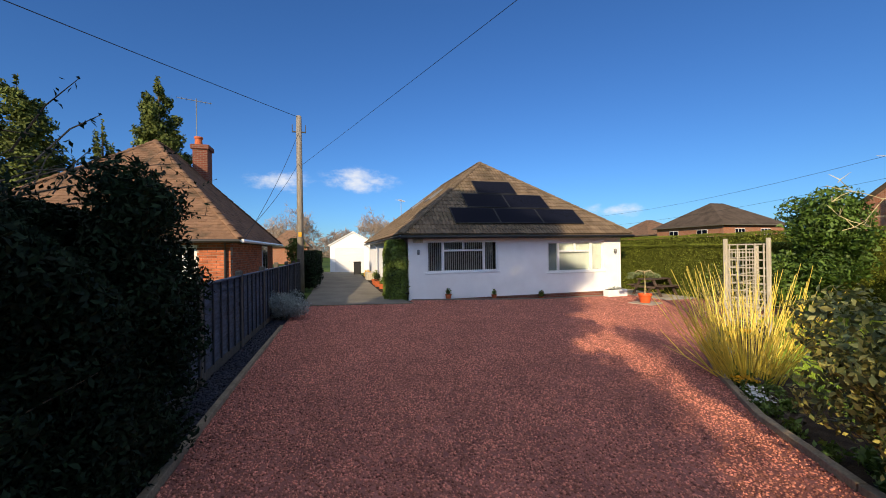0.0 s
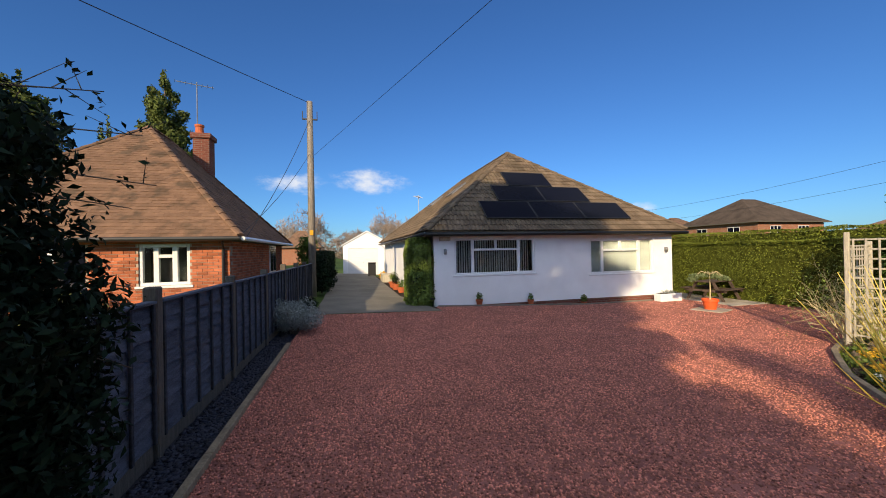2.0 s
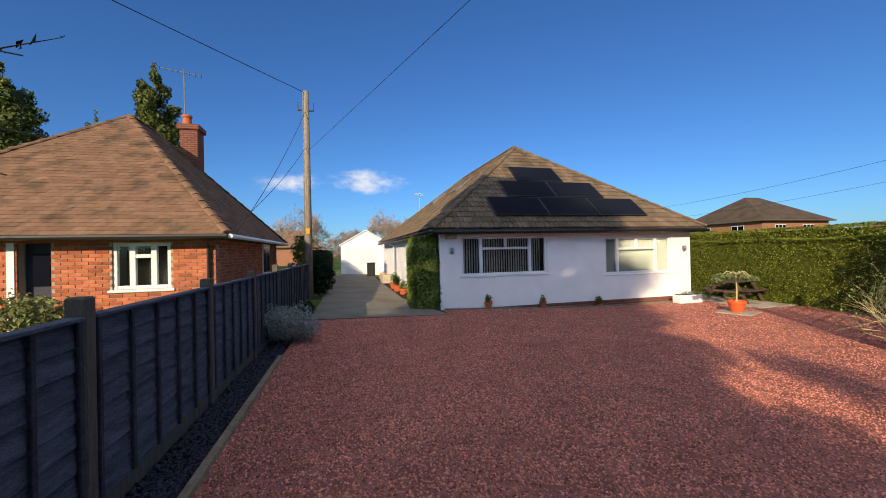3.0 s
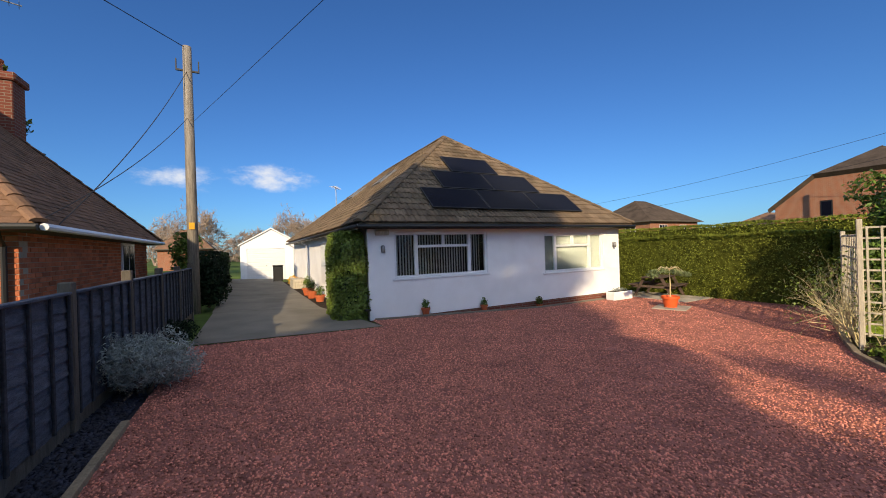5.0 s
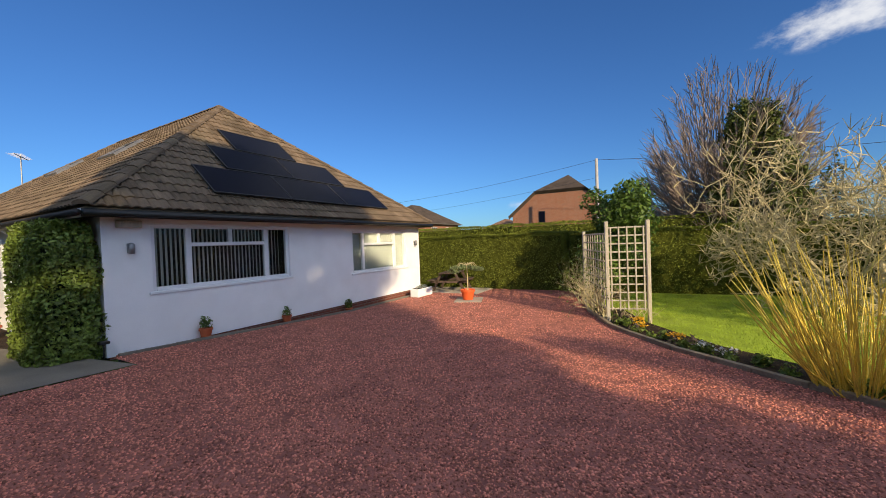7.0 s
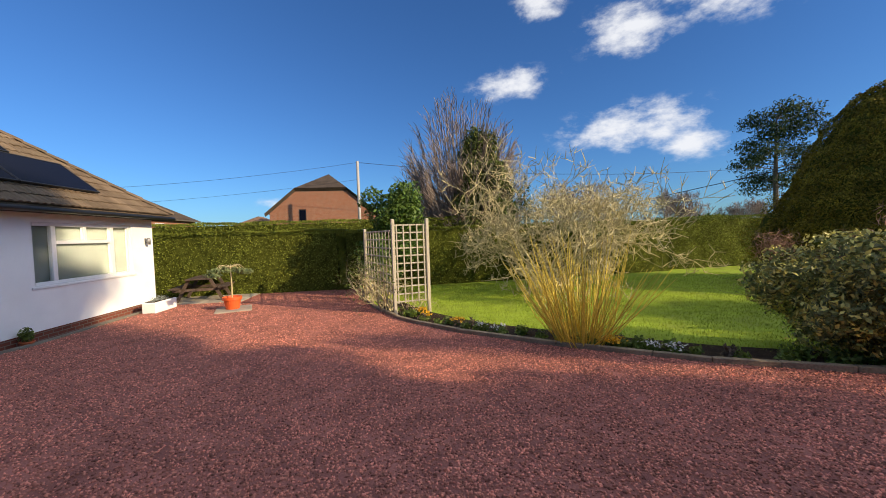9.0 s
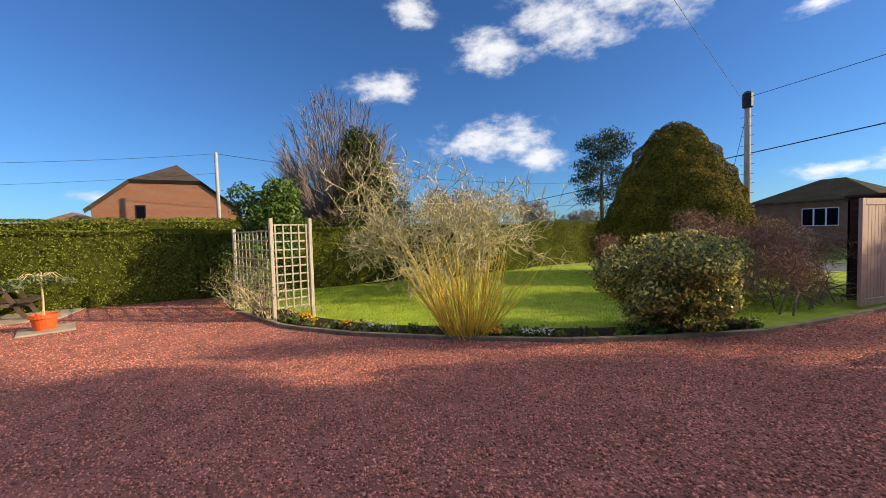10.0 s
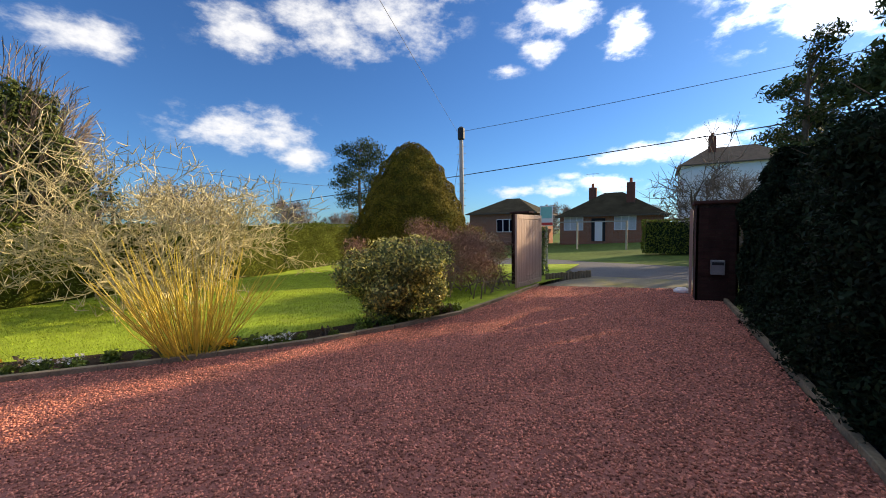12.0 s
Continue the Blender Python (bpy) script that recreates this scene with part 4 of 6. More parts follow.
# ---- trellis ----
def trellis(pa, pb, za, zb, label, cols, rows, post_b=True):
    ob = thing("trellis", (pa[0], pa[1], ground_z(pa[0])), label, "trellis", "garden trellis panels")
    base = Vector(ob.location)
    L, an = math.hypot(pb[0] - pa[0], pb[1] - pa[1]), math.degrees(math.atan2(pb[1] - pa[1], pb[0] - pa[0]))
    m = pose(0, 0, 0, 0, 0, an)
    for u in ((0, L) if post_b else (0,)):
        part("post", Shape().box(u - 0.04, -0.04, -0.1, u + 0.04, 0.04, za - base.z, m), M_TRELLIS, ob, bevel=0.01)
    z0, z1 = 0.25, zb - base.z
    for i in range(cols):
        u = 0.09 + (L - 0.18) * i / (cols - 1)
        part("slat", Shape().box(u - 0.016, -0.012, z0, u + 0.016, 0.004, z1, m), M_TRELLIS, ob, bevel=0.003)
    for j in range(rows):
        z = z0 + 0.04 + (z1 - z0 - 0.06) * j / (rows - 1)
        part("rail", Shape().box(0.04, 0.004, z - 0.016, L - 0.04, 0.02, z + 0.016, m), M_TRELLIS, ob, bevel=0.003)
    return ob


trellis((9.57, 7.23), (9.79, 6.38), 1.88, 1.75, "pale weathered timber trellis panel with two posts", 5, 11)
trellis((11.95, 8.1), (9.72, 7.3), 1.7, 1.62, "long weathered trellis panel with climbing stems", 9, 9, False)

# ---- gates ----
def gate_leaf(name, a, b, z0, z1, label):
    ob = thing(name, (a[0], a[1], z0), label, "gate")
    L, an = math.hypot(b[0] - a[0], b[1] - a[1]), math.degrees(math.atan2(b[1] - a[1], b[0] - a[0]))
    m = pose(0, 0, 0, 0, 0, an)
    h = z1 - z0
    part("stile", Shape().box(0, -0.03, 0.03, 0.11, 0.03, h, m), M_GATE, ob, bevel=0.006)
    part("stile", Shape().box(L - 0.11, -0.03, 0.03, L, 0.03, h, m), M_GATE, ob, bevel=0.006)
    part("rail", Shape().box(0.11, -0.03, 0.03, L - 0.11, 0.03, 0.17, m), M_GATE, ob, bevel=0.006)
    part("rail", Shape().box(0.11, -0.03, h - 0.13, L - 0.11, 0.03, h, m), M_GATE, ob, bevel=0.006)
    k = max(4, int((L - 0.22) / 0.11))
    for i in range(k):
        u0 = 0.11 + (L - 0.22) * i / k
        part("board", Shape().box(u0 + 0.002, -0.015, 0.17, u0 + (L - 0.22) / k - 0.002, 0.015, h - 0.13, m), M_GATE, ob, bevel=0.004)
    return ob


gate_leaf("gate", (3.15, -4.7), (3.38, -2.95), -0.22, 1.9, "open brown timber board gate leaf")
gate_leaf("gate", (-0.86, -4.6), (-0.74, -2.95), -0.08, 1.88, "open brown timber gate leaf seen edge on")


def pier(x0, y0, x1, y1, z0, z1, label):
    ob = thing("gate_pier", ((x0 + x1) / 2, (y0 + y1) / 2, z0), label, "gate pier", "brick gate piers")
    b = Vector(ob.location)
    part("core", at_base(Shape().box(x0 + 0.01, y0 + 0.01, z0 - 0.1, x1 - 0.01, y1 - 0.01, z1), b), M_SOIL, ob)
    z, r = z0, 0
    while z < z1 - 0.08:
        sh = Shape()
        for (ax, ay, bx, by) in ((x0, y0, x1, y0), (x1, y0, x1, y1), (x1, y1, x0, y1), (x0, y1, x0, y0)):
            L = math.hypot(bx - ax, by - ay)
            dx, dy = (bx - ax) / L, (by - ay) / L
            u = -0.11 if r % 2 else 0.0
            while u < L:
                a, c = max(u, 0), min(u + 0.215, L)
                if c - a > 0.04:
                    q = [(ax + dx * a, ay + dy * a), (ax + dx * c, ay + dy * c)]
                    px, py = -dy * 0.04, dx * 0.04
                    sh.add([(q[0][0], q[0][1], z), (q[1][0], q[1][1], z), (q[1][0] + px, q[1][1] + py, z), (q[0][0] + px, q[0][1] + py, z), (q[0][0], q[0][1], z + 0.065), (q[1][0], q[1][1], z + 0.065), (q[1][0] + px, q[1][1] + py, z + 0.065), (q[0][0] + px, q[0][1] + py, z + 0.065)],
                           [(3, 2, 1, 0), (4, 5, 6, 7), (0, 1, 5, 4), (1, 2, 6, 5), (2, 3, 7, 6), (3, 0, 4, 7)])
                u += 0.225
        part("brick_course", at_base(sh, b), M_BRICK_DARK, ob)
        z, r = z + 0.075, r + 1
    part("capping", at_base(Shape().box(x0 - 0.05, y0 - 0.05, z1, x1 + 0.05, y1 + 0.05, z1 + 0.07), b), M_BRICK_DARK, ob, bevel=0.015)
    return ob


pier(3.45, -4.85, 3.98, -4.3, -0.24, 1.97, "dark brick gate pier behind the brown gate")
pr = pier(-1.5, -2.85, -0.78, -2.2, -0.07, 1.95, "dark brick gate pier with letter box")

# ---- hedges and trees ----
hedge("hedge", 14.95, 18.5, 15.0, 9.2, 1.2, 1.79, M_HEDGE, "long clipped green conifer hedge in sun and shade", 100000, 0.058, sparse=(0, 3), core_mat=M_CORESHADE)
hedge("hedge", 15.0, 9.2, 16.1, -4.9, 1.2, 1.77, M_HEDGE, "long clipped green hedge behind the lawn", 120000, 0.058, sparse=(0, 4), core_mat=M_CORESHADE)
hedge("hedge", 16.6, -5.2, 16.9, -12, 1.2, 1.9, M_HEDGE, "clipped green hedge with a stepped end", 45000, 0.055, core_mat=M_CORESHADE)
hedge("hedge", 19.5, 30, 20.5, 2, 2.0, 2.35, M_HEDGE, "taller pale green hedge beyond the garden", 60000, 0.09, core_mat=M_CORESHADE)
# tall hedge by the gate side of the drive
# the near-black leaves here carry the hedge's deep shade in their colour
big = hedge("hedge", -2.3, -0.2, -2.25, 3.9, 1.5, 2.05, M_HEDGE_SHADED, "overgrown evergreen hedge beside the gravel, leaves darkened for shade", 110000, 0.055, 0.0, 0.14, 0.35, (1,))
hedge("hedge", -2.45, -1.95, -2.3, -0.1, 1.75, 2.6, M_HEDGE_SHADED, "tall evergreen hedge beside the gate, leaves darkened for shade", 70000, 0.065, 0.0, 0.14, 0.25, (1, 3))
cl = [(rng.uniform(-0.4, 0.75), rng.uniform(0.3, 4.2), rng.uniform(0.3, 2.3), rng.uniform(0.14, 0.36), rng.uniform(0.2, 0.42), rng.uniform(0.12, 0.3)) for i in range(80)]
cl += [(rng.uniform(-0.5, 0.95), rng.uniform(3.8, 4.75), rng.uniform(0.3, 2.0), 0.25, 0.28, 0.22) for i in range(10)]
cl += [(rng.uniform(0.75, 0.98), rng.uniform(0.3, 3.3), rng.uniform(0.1, 0.9), 0.22, 0.3, 0.25) for i in range(22)]
cl += [(rng.uniform(0.7, 1.0), rng.uniform(3.2, 4.25), rng.uniform(0.15, 2.2), 0.26, 0.27, 0.22) for i in range(46)]
p, d = crown_points(76000, cl, 0.1)
foliage("sprays", p, d, 0.055, M_HEDGE_SHADED, big, 0.42, 0.9, kind="stuff")
st, lf = Shape(), []
for i in range(230):
    y, z = rng.uniform(0.4, 4.5), rng.uniform(0.3, 2.3)
    a = Vector((rng.uniform(-0.4, 0.6), y, z))
    b = a + Vector((rng.uniform(-0.1, 0.4), rng.uniform(-0.15, 0.45), rng.uniform(-0.05, 0.5)))
    st.tube([a, a.lerp(b, 0.5) + Vector((0, 0, 0.05)), b], [0.007, 0.005, 0.002], 4, cap=False)
    lf += [tuple(a.lerp(b, rng.random() ** 0.6) + Vector(rng.normal(size=3)) * 0.03) for k in range(14)]
for tip in ((-1.31, 4.7, 2.42), (-1.24, 4.7, 2.11), (-1.68, 4.7, 1.95), (-1.51, 4.7, 2.68), (-1.4, 4.75, 1.97), (-1.78, 4.6, 2.64), (-1.2, 4.3, 1.5), (-1.15, 4.2, 1.1)):
    a, b = Vector((-0.7, 3.6, 1.9)), Vector(tip) - Vector((-2.25, -0.2, 0.0))
    mid = a.lerp(b, 0.5) + Vector((0, 0, 0.15))
    st.tube([a, mid, b], [0.012, 0.008, 0.003], 5, cap=False)
    for k in range(12):
        f = rng.uniform(0.3, 1.0)
        c = mid.lerp(b, (f - 0.5) * 2) if f > 0.5 else a.lerp(mid, f * 2)
        e = c + Vector(rng.normal(size=3)) * 0.12
        st.tube([c, e], [0.004, 0.0015], 3, cap=False)
        lf += [tuple(c.lerp(e, rng.random()) + Vector(rng.normal(size=3)) * 0.015) for _ in range(5)]
tagged(part("twig_mass", st, M_BARK, big), kind="stuff")
foliage("spray_leaves", np.array(lf), None, 0.045, M_HEDGE_SHADED, big, 0.5, kind="stuff")


def topiary(name, at, profile, lobes, n, size, mat, label, category):
    """A clipped solid of revolution with a skin of small leaves."""
    ob = thing(name, at, label, category)
    core = Shape().lathe([(max(0.02, r - 0.14), max(0.0, z - 0.08)) for r, z in profile], 28)
    # dark core colour stands in for shade behind the leaf skin
    part("core", core, M_CORESHADE, ob)
    rs, zs = np.array([r for r, _ in profile]), np.array([z for _, z in profile])
    w = (rs[1:] + rs[:-1]) * np.hypot(np.diff(rs), np.diff(zs))
    k = rng.choice(len(w), n, p=w / w.sum())
    f = rng.random(n)
    r, z = rs[k] + (rs[k + 1] - rs[k]) * f, zs[k] + (zs[k + 1] - zs[k]) * f
    a = rng.random(n) * 2 * math.pi
    bump = 0.07 * np.sin(a * 5 + z * 2.3) + 0.05 * np.sin(a * 11 - z * 5) + 0.04 * np.sin(z * 9 + a * 3) - 0.1 * rng.random(n) ** 2
    slope = np.arctan2(-(rs[k + 1] - rs[k]), zs[k + 1] - zs[k])
    N = np.stack([np.cos(a) * np.cos(slope), np.sin(a) * np.cos(slope), np.sin(slope)], axis=1)
    P = np.stack([r * np.cos(a), r * np.sin(a), z], axis=1) + N * bump[:, None]
    foliage("leaves", P, N, size, mat, ob, 0.45, 0.7, kind="stuff")
    if lobes:
        p, d = crown_points(n // 5, lobes, 0.86)
        keep = p[:, 2] > 0
        foliage("side_growth", p[keep], d[keep], size, mat, ob, 0.45, 0.7, kind="stuff")
        inner = Shape()
        for x, y, z, rx, ry, rz in lobes:
            inner.lathe([(0.05, max(0.0, z - rz * 0.8)), (rx * 0.7, max(0.1, z - rz * 0.4)), (rx * 0.85, z), (rx * 0.6, z + rz * 0.6), (0.05, z + rz * 0.86)], 16, Matrix.Translation((x, y, 0)))
        # same painted inner shade under the side growth
        part("side_core", inner, M_CORESHADE, ob)
    return ob


topiary("tree", (9.7, -7.1, -0.45), [(2.2, 0.0), (2.6, 0.8), (2.6, 1.6), (2.42, 2.4), (2.12, 3.2), (1.72, 4.0), (1.3, 4.8), (0.95, 5.3), (0.5, 5.7), (0.05, 5.85)],
        [(1.75, 1.0, 1.3, 1.3, 1.3, 1.5), (-1.5, -1.2, 1.0, 1.5, 1.5, 1.4)], 110000, 0.07, M_YEW, "large clipped yew with dark sides and golden domed top", "tree")
# flowering shrub near the gate
cl = clumped(0, (0, 0, 0), 1.4, 1.0, 34, 0.42, 0.85, 0.3)
shrub("shrub", (4.4, 1.05, -0.27), cl, 21000, 0.066, M_SHRUB, "rounded shrub with glossy bronze and cream leaves", extra=(M_GOLD, 11000), stems=16)
# laurel behind trellis
cl = clumped(0, (0, 0, 0), 1.0, 2.7, 34, 0.55, 0.9, 0.5)
shrub("shrub", (13.2, 7.35, -0.45), cl, 15000, 0.14, M_LAUREL, "tall bright laurel bush behind the trellis", aspect=0.42, stems=14)
# climber at the house corner
hedge("climber", 2.36, 14.5, 2.36, 16.3, 0.78, 2.14, M_IVY, "dense evergreen climber on the white house corner", 22000, 0.08, -0.22, 0.07, 0.25)["category"] = "climber"
# silver lavender
cl = clumped(0, (0, 0, 0), 0.55, 0.42, 22, 0.26, 0.8, 0.16)
shrub("lavender", (-1.25, 10.55, -0.03), cl, 14000, 0.06, M_LAVENDER, "silver grey lavender bush on the bed edge", aspect=0.18, stems=10)

# golden dogwood
dog = thing("shrub", (6.0, 4.22, -0.33), "golden stemmed dogwood with bare upright shoots", "shrub")
st = Shape()
for i in range(180):
    cane = Shape() if i < 60 else st
    a, r0 = rng.random() * 2 * math.pi, 0.42 * math.sqrt(rng.random())
    lean = abs(rng.normal()) * 0.42 + 0.5 * r0
    L = rng.uniform(0.8, 1.85) * (1.0 if lean < 0.6 else 0.9)
    b = Vector((r0 * math.cos(a), r0 * math.sin(a), 0))
    d = Vector((math.cos(a) * lean, math.sin(a) * lean, 1)).normalized()
    q = b + d * L * 0.5
    e = q + (d + Vector((0, 0, 0.15)) + Vector(rng.normal(size=3)) * 0.1).normalized() * L * 0.5
    cane.tube([b, q, e], [0.009, 0.007, 0.003], 4, cap=False)
    if rng.random() < 0.6:
        g2 = q + (d + Vector(rng.normal(size=3)) * 0.3).normalized() * L * 0.35
        cane.tube([q, g2], [0.004, 0.0018], 3, cap=False)
    if i < 60:
        part("cane", cane, M_STEM, dog)
tagged(part("shoot_mass", st, M_STEM, dog), kind="stuff")

mag, tips = bare_tree((12.3, 1.8, -0.45), 6.0, "spreading bare magnolia with pale lichened branches", 6, 0.11, 0.6, 0.07, 7, M_PALEBARK, M_PALEBARK, lean=0.32, first=0.27, shrink=0.78, twigs=3, twig_r=0.01, twig_len=(0.02, 0.06), wiggle=0.2, least=0.0085)
buds = np.array([tuple(p) for p in tips])
foliage("bud_mass", buds + rng.normal(size=(len(buds), 3)) * 0.03, None, 0.05, M_PALEBARK, mag, 0.4, kind="stuff", label="pale furry buds")


def fan_tree(at, height, half, label):
    """A bare tree whose many slim branches fan out from the trunk to a rounded outline."""
    tree = thing("tree", at, label, "tree")
    trunk, fine = Shape(), Shape()
    trunk.tube([(0, 0, -0.1), (0.05, -0.04, height * 0.3), (0, 0.06, height * 0.62)], [0.3, 0.22, 0.07], 9)
    for i in range(620):
        az, el = rng.random() * 2 * math.pi, math.asin(rng.uniform(-0.7, 1.0) if i % 2 else rng.uniform(-0.45, 0.5))
        k = rng.uniform(0.88, 1.03) * (0.75 if i % 3 == 0 else 1.0)
        tip = Vector((half * k * math.cos(el) * math.cos(az), half * k * math.cos(el) * math.sin(az), height * (0.47 + 0.53 * k * math.sin(el))))
        z = min(tip.z * rng.uniform(0.25, 0.6), height * 0.5)
        a = Vector((0, 0, z))
        mid = a.lerp(tip, 0.5) + Vector((tip.x * 0.2, tip.y * 0.2, -0.06 * tip.z * math.cos(el))) + Vector(rng.normal(size=3)) * 0.1
        trunk.tube([a, a.lerp(mid, 0.55) - Vector((0, 0, 0.05)), mid, tip], [0.034, 0.026, 0.018, 0.011], 4, cap=False)
        out = (tip - mid).normalized()
        for q in range(16):
            b = mid.lerp(tip, rng.uniform(0.1, 1.0))
            d = (out + Vector((tip.x, tip.y, 0.0)) * 0.1 + Vector(rng.normal(size=3)) * 0.32).normalized()
            e = b + d * rng.uniform(0.3, 0.75)
            fine.tube([b, e], [0.012, 0.008], 3, cap=False)
    part("trunk", trunk, M_FARTWIG, tree)
    tagged(part("crown", fine, M_FARTWIG, tree, "bare winter twigs"), kind="stuff")
    return tree


bt = fan_tree((22, 3.4, -0.5), 9.9, 3.45, "tall bare tree with ivy-clad trunk")
cl = [(-2.2 + rng.uniform(-0.6, 0.6), -0.75 + rng.uniform(-1.35, 1.35) * (1 - (k / 44) ** 2), 1.2 + 5.6 * k / 38, 0.5, 0.6, 0.7) for k in range(39)]
cl += [(-2.3, -0.75 + rng.uniform(-1.7, 1.5), rng.uniform(0.6, 4.5), 0.4, 0.45, 0.5) for k in range(16)]
p, d = crown_points(44000, cl, 0.3)
foliage("ivy", p, d, 0.13, M_CONIFER, bt, 0.6, 0.9, label="dark ivy clothing the trunk", kind="stuff")
cl = clumped(0, (0, 0, 0), 1.9, 3.2, 30, 0.75, 0.95, 0.7)
shrub("shrub", (19.6, -2.6, -0.5), cl, 11000, 0.16, M_TWIG, "rounded olive brown bush beyond the garden hedge", aspect=0.25, stems=14, stem_h=2)
conifer((21.5, -0.3, -0.5), 5.0, 1.5, "twiggy evergreen below the bare tree", 4000, size=0.16)

conifer((-12.9, 34, 0), 15.0, 3.3, "tall green conifer beyond the brick house", 60000, size=0.3, power=0.6, levels=22)
conifer((-21.5, 34, 0), 14.2, 4.6, "broad dark conifer beyond the brick house", 60000, size=0.32, power=0.5, levels=20)
conifer((-17, 35, 0), 11.6, 2.2, "small conifer top behind the roof", 16000, size=0.28, power=0.7)


def pine(at, height, radius, label, n, clear=0.4, count=26, size=0.2):
    global rng
    kept, rng = rng, np.random.default_rng(int(height * 100 + radius * 10))
    ob = thing("tree", at, label, "tree")
    st = Shape()
    st.tube([(0, 0, -0.1), (0.1, 0.05, height * 0.5), (0, 0, height * 0.95)], [height * 0.02, height * 0.015, 0.03], 8)
    cl = []
    for i in range(count):
        f = clear + (1 - clear) * (i + rng.random()) / count
        a = rng.random() * 2 * math.pi
        r = radius * rng.uniform(0.35, 1.0) * (1.05 - 0.55 * (f - clear) / (1 - clear))
        tip = Vector((r * math.cos(a), r * math.sin(a), height * f))
        st.tube([(0, 0, height * f * 0.93), tip * 0.55 + Vector((0, 0, height * f * 0.42)), tip], [0.07, 0.04, 0.015], 5)
        cl.append((*tip, radius * 0.38, radius * 0.38, radius * 0.2))
    part("trunk", st, M_BARK, ob)
    p, d = crown_points(n, cl, 0.2)
    foliage("crown", p, d, size, M_PINE, ob, 0.3, 0.9, kind="stuff")
    rng = kept
    return ob


pine((40, -37.5, -0.5), 15.5, 5.0, "far dark scots pine with layered crown", 9000, size=0.4)
pine((-4.9, -11.9, 0), 8.4, 1.7, "young open evergreen at the roadside", 4200, 0.2, 22, 0.2)
pine((-8.8, -25, 0), 11.2, 2.8, "tall evergreen with gaps of sky in its crown", 9000, 0.25, 40, 0.3)
pine((-8.45, -10.9, 0), 14.8, 2.8, "tall dense evergreen beside the drive gate", 44000, 0.06, 85, 0.28)
pine((-10.9, -10.0, 0), 16.4, 2.5, "tall evergreen in the row beyond the hedge", 46000, 0.06, 80, 0.3)
pine((-12.7, -9.4, 0), 15.9, 1.7, "tall dense evergreen beyond the boundary hedge", 30000, 0.08, 60, 0.3)

# ---- roof details of the white bungalow ----
def fascia(x0, y0, x1, y1, z, mat, parent, base, name="gutter", r=0.055):
    part(name, at_base(Shape().tube([(x0, y0, z), (x1, y1, z)], r, 8), base), mat, parent, smooth=True)


fascia(EX0, EY0 - 0.05, EX1, EY0 - 0.05, EZ - 0.1, M_BLACK, house, HB)
fascia(EX0 - 0.05, EY0, EX0 - 0.05, EY1, EZ - 0.1, M_BLACK, house, HB)
fascia(EX1 + 0.05, EY0, EX1 + 0.05, EY1, EZ - 0.1, M_BLACK, house, HB)
hpart("fascia_board", Shape().box(EX0, EY0, EZ - 0.17, EX1, EY0 + 0.025, EZ - 0.03), M_BLACK, bevel=0.004)
hpart("fascia_board", Shape().box(EX0, EY0 + 0.03, EZ - 0.17, EX0 + 0.025, EY1, EZ - 0.03), M_UPVC, bevel=0.004)
for y in (18.6, 25.0, 30.5):
    hpart("downpipe", Shape().tube([(HX0 - 0.08, y, -0.2), (HX0 - 0.08, y, 1.95), (EX0 - 0.02, y, 2.2)], 0.035, 8), M_UPVC)
hpart("side_bay", Shape().box(HX0 - 0.012, 20.2, 0.3, HX0 + 0.02, 21.4, 2.0), M_UPVC, "white side door and window frame", bevel=0.006)
hpart("side_pane", Shape().box(HX0 - 0.02, 20.3, 1.0, HX0 - 0.01, 21.3, 1.9), M_GLASS)
hpart("vent_box", Shape().box(2.98, HY0 - 0.09, 2.0, 3.36, HY0, 2.13), M_TRELLIS, "small cream alarm box", bevel=0.012)


def wall_lamp(x, z):
    ob = thing("wall_lamp", (x, HY0, z), "small metal wall lamp on the white wall", "lamp", "outdoor wall lamps")
    part("back_plate", Shape().box(-0.035, -0.015, -0.09, 0.035, 0, 0.09), M_METAL, ob, bevel=0.006)
    part("arm", Shape().tube([(0, -0.01, 0.02), (0, -0.09, 0.04)], 0.012, 6), M_METAL, ob)
    part("shade", Shape().lathe([(0.045, -0.1), (0.052, 0.0), (0.052, 0.07), (0.02, 0.1)], 14, Matrix.Translation((0, -0.1, 0.0))), M_METAL, ob, smooth=True)


wall_lamp(3.17, 1.63)
wall_lamp(12.42, 1.55)

FRONT_UP = Vector((0, RY0 - EY0, RIDGE_Z - EZ))
FH = FRONT_UP.length
FN = Vector((1, 0, 0)).cross(FRONT_UP).normalized()


def on_front(u, v, h):
    return Vector((EX0, EY0, EZ)) + Vector((1, 0, 0)) * u + FRONT_UP.normalized() * v + FN * h


def solar_panel(u0, v0, w, h):
    o = on_front(u0 + w / 2, v0, 0.0) - HB
    ex, ey = Vector((1, 0, 0)), FRONT_UP.normalized()
    m = Matrix.Translation(o) @ Matrix((ex, ey, FN)).transposed().to_4x4()
    ob = part("solar_panel", Shape().box(-w / 2 + 0.03, 0.03, 0.09, w / 2 - 0.03, h - 0.03, 0.118, m), M_SOLAR, house, "black framed solar panel")
    for a in ((-w / 2, 0, w / 2, 0.03), (-w / 2, h - 0.03, w / 2, h), (-w / 2, 0.03, -w / 2 + 0.03, h - 0.03), (w / 2 - 0.03, 0.03, w / 2, h - 0.03)):
        part("frame", Shape().box(a[0], a[1], 0.085, a[2], a[3], 0.125, m), M_BLACK, ob, bevel=0.004)
    for y in (0.25, h - 0.25):
        part("mounting_rail", Shape().box(-w / 2, y - 0.02, 0.02, w / 2, y + 0.02, 0.085, m), M_METAL, ob)


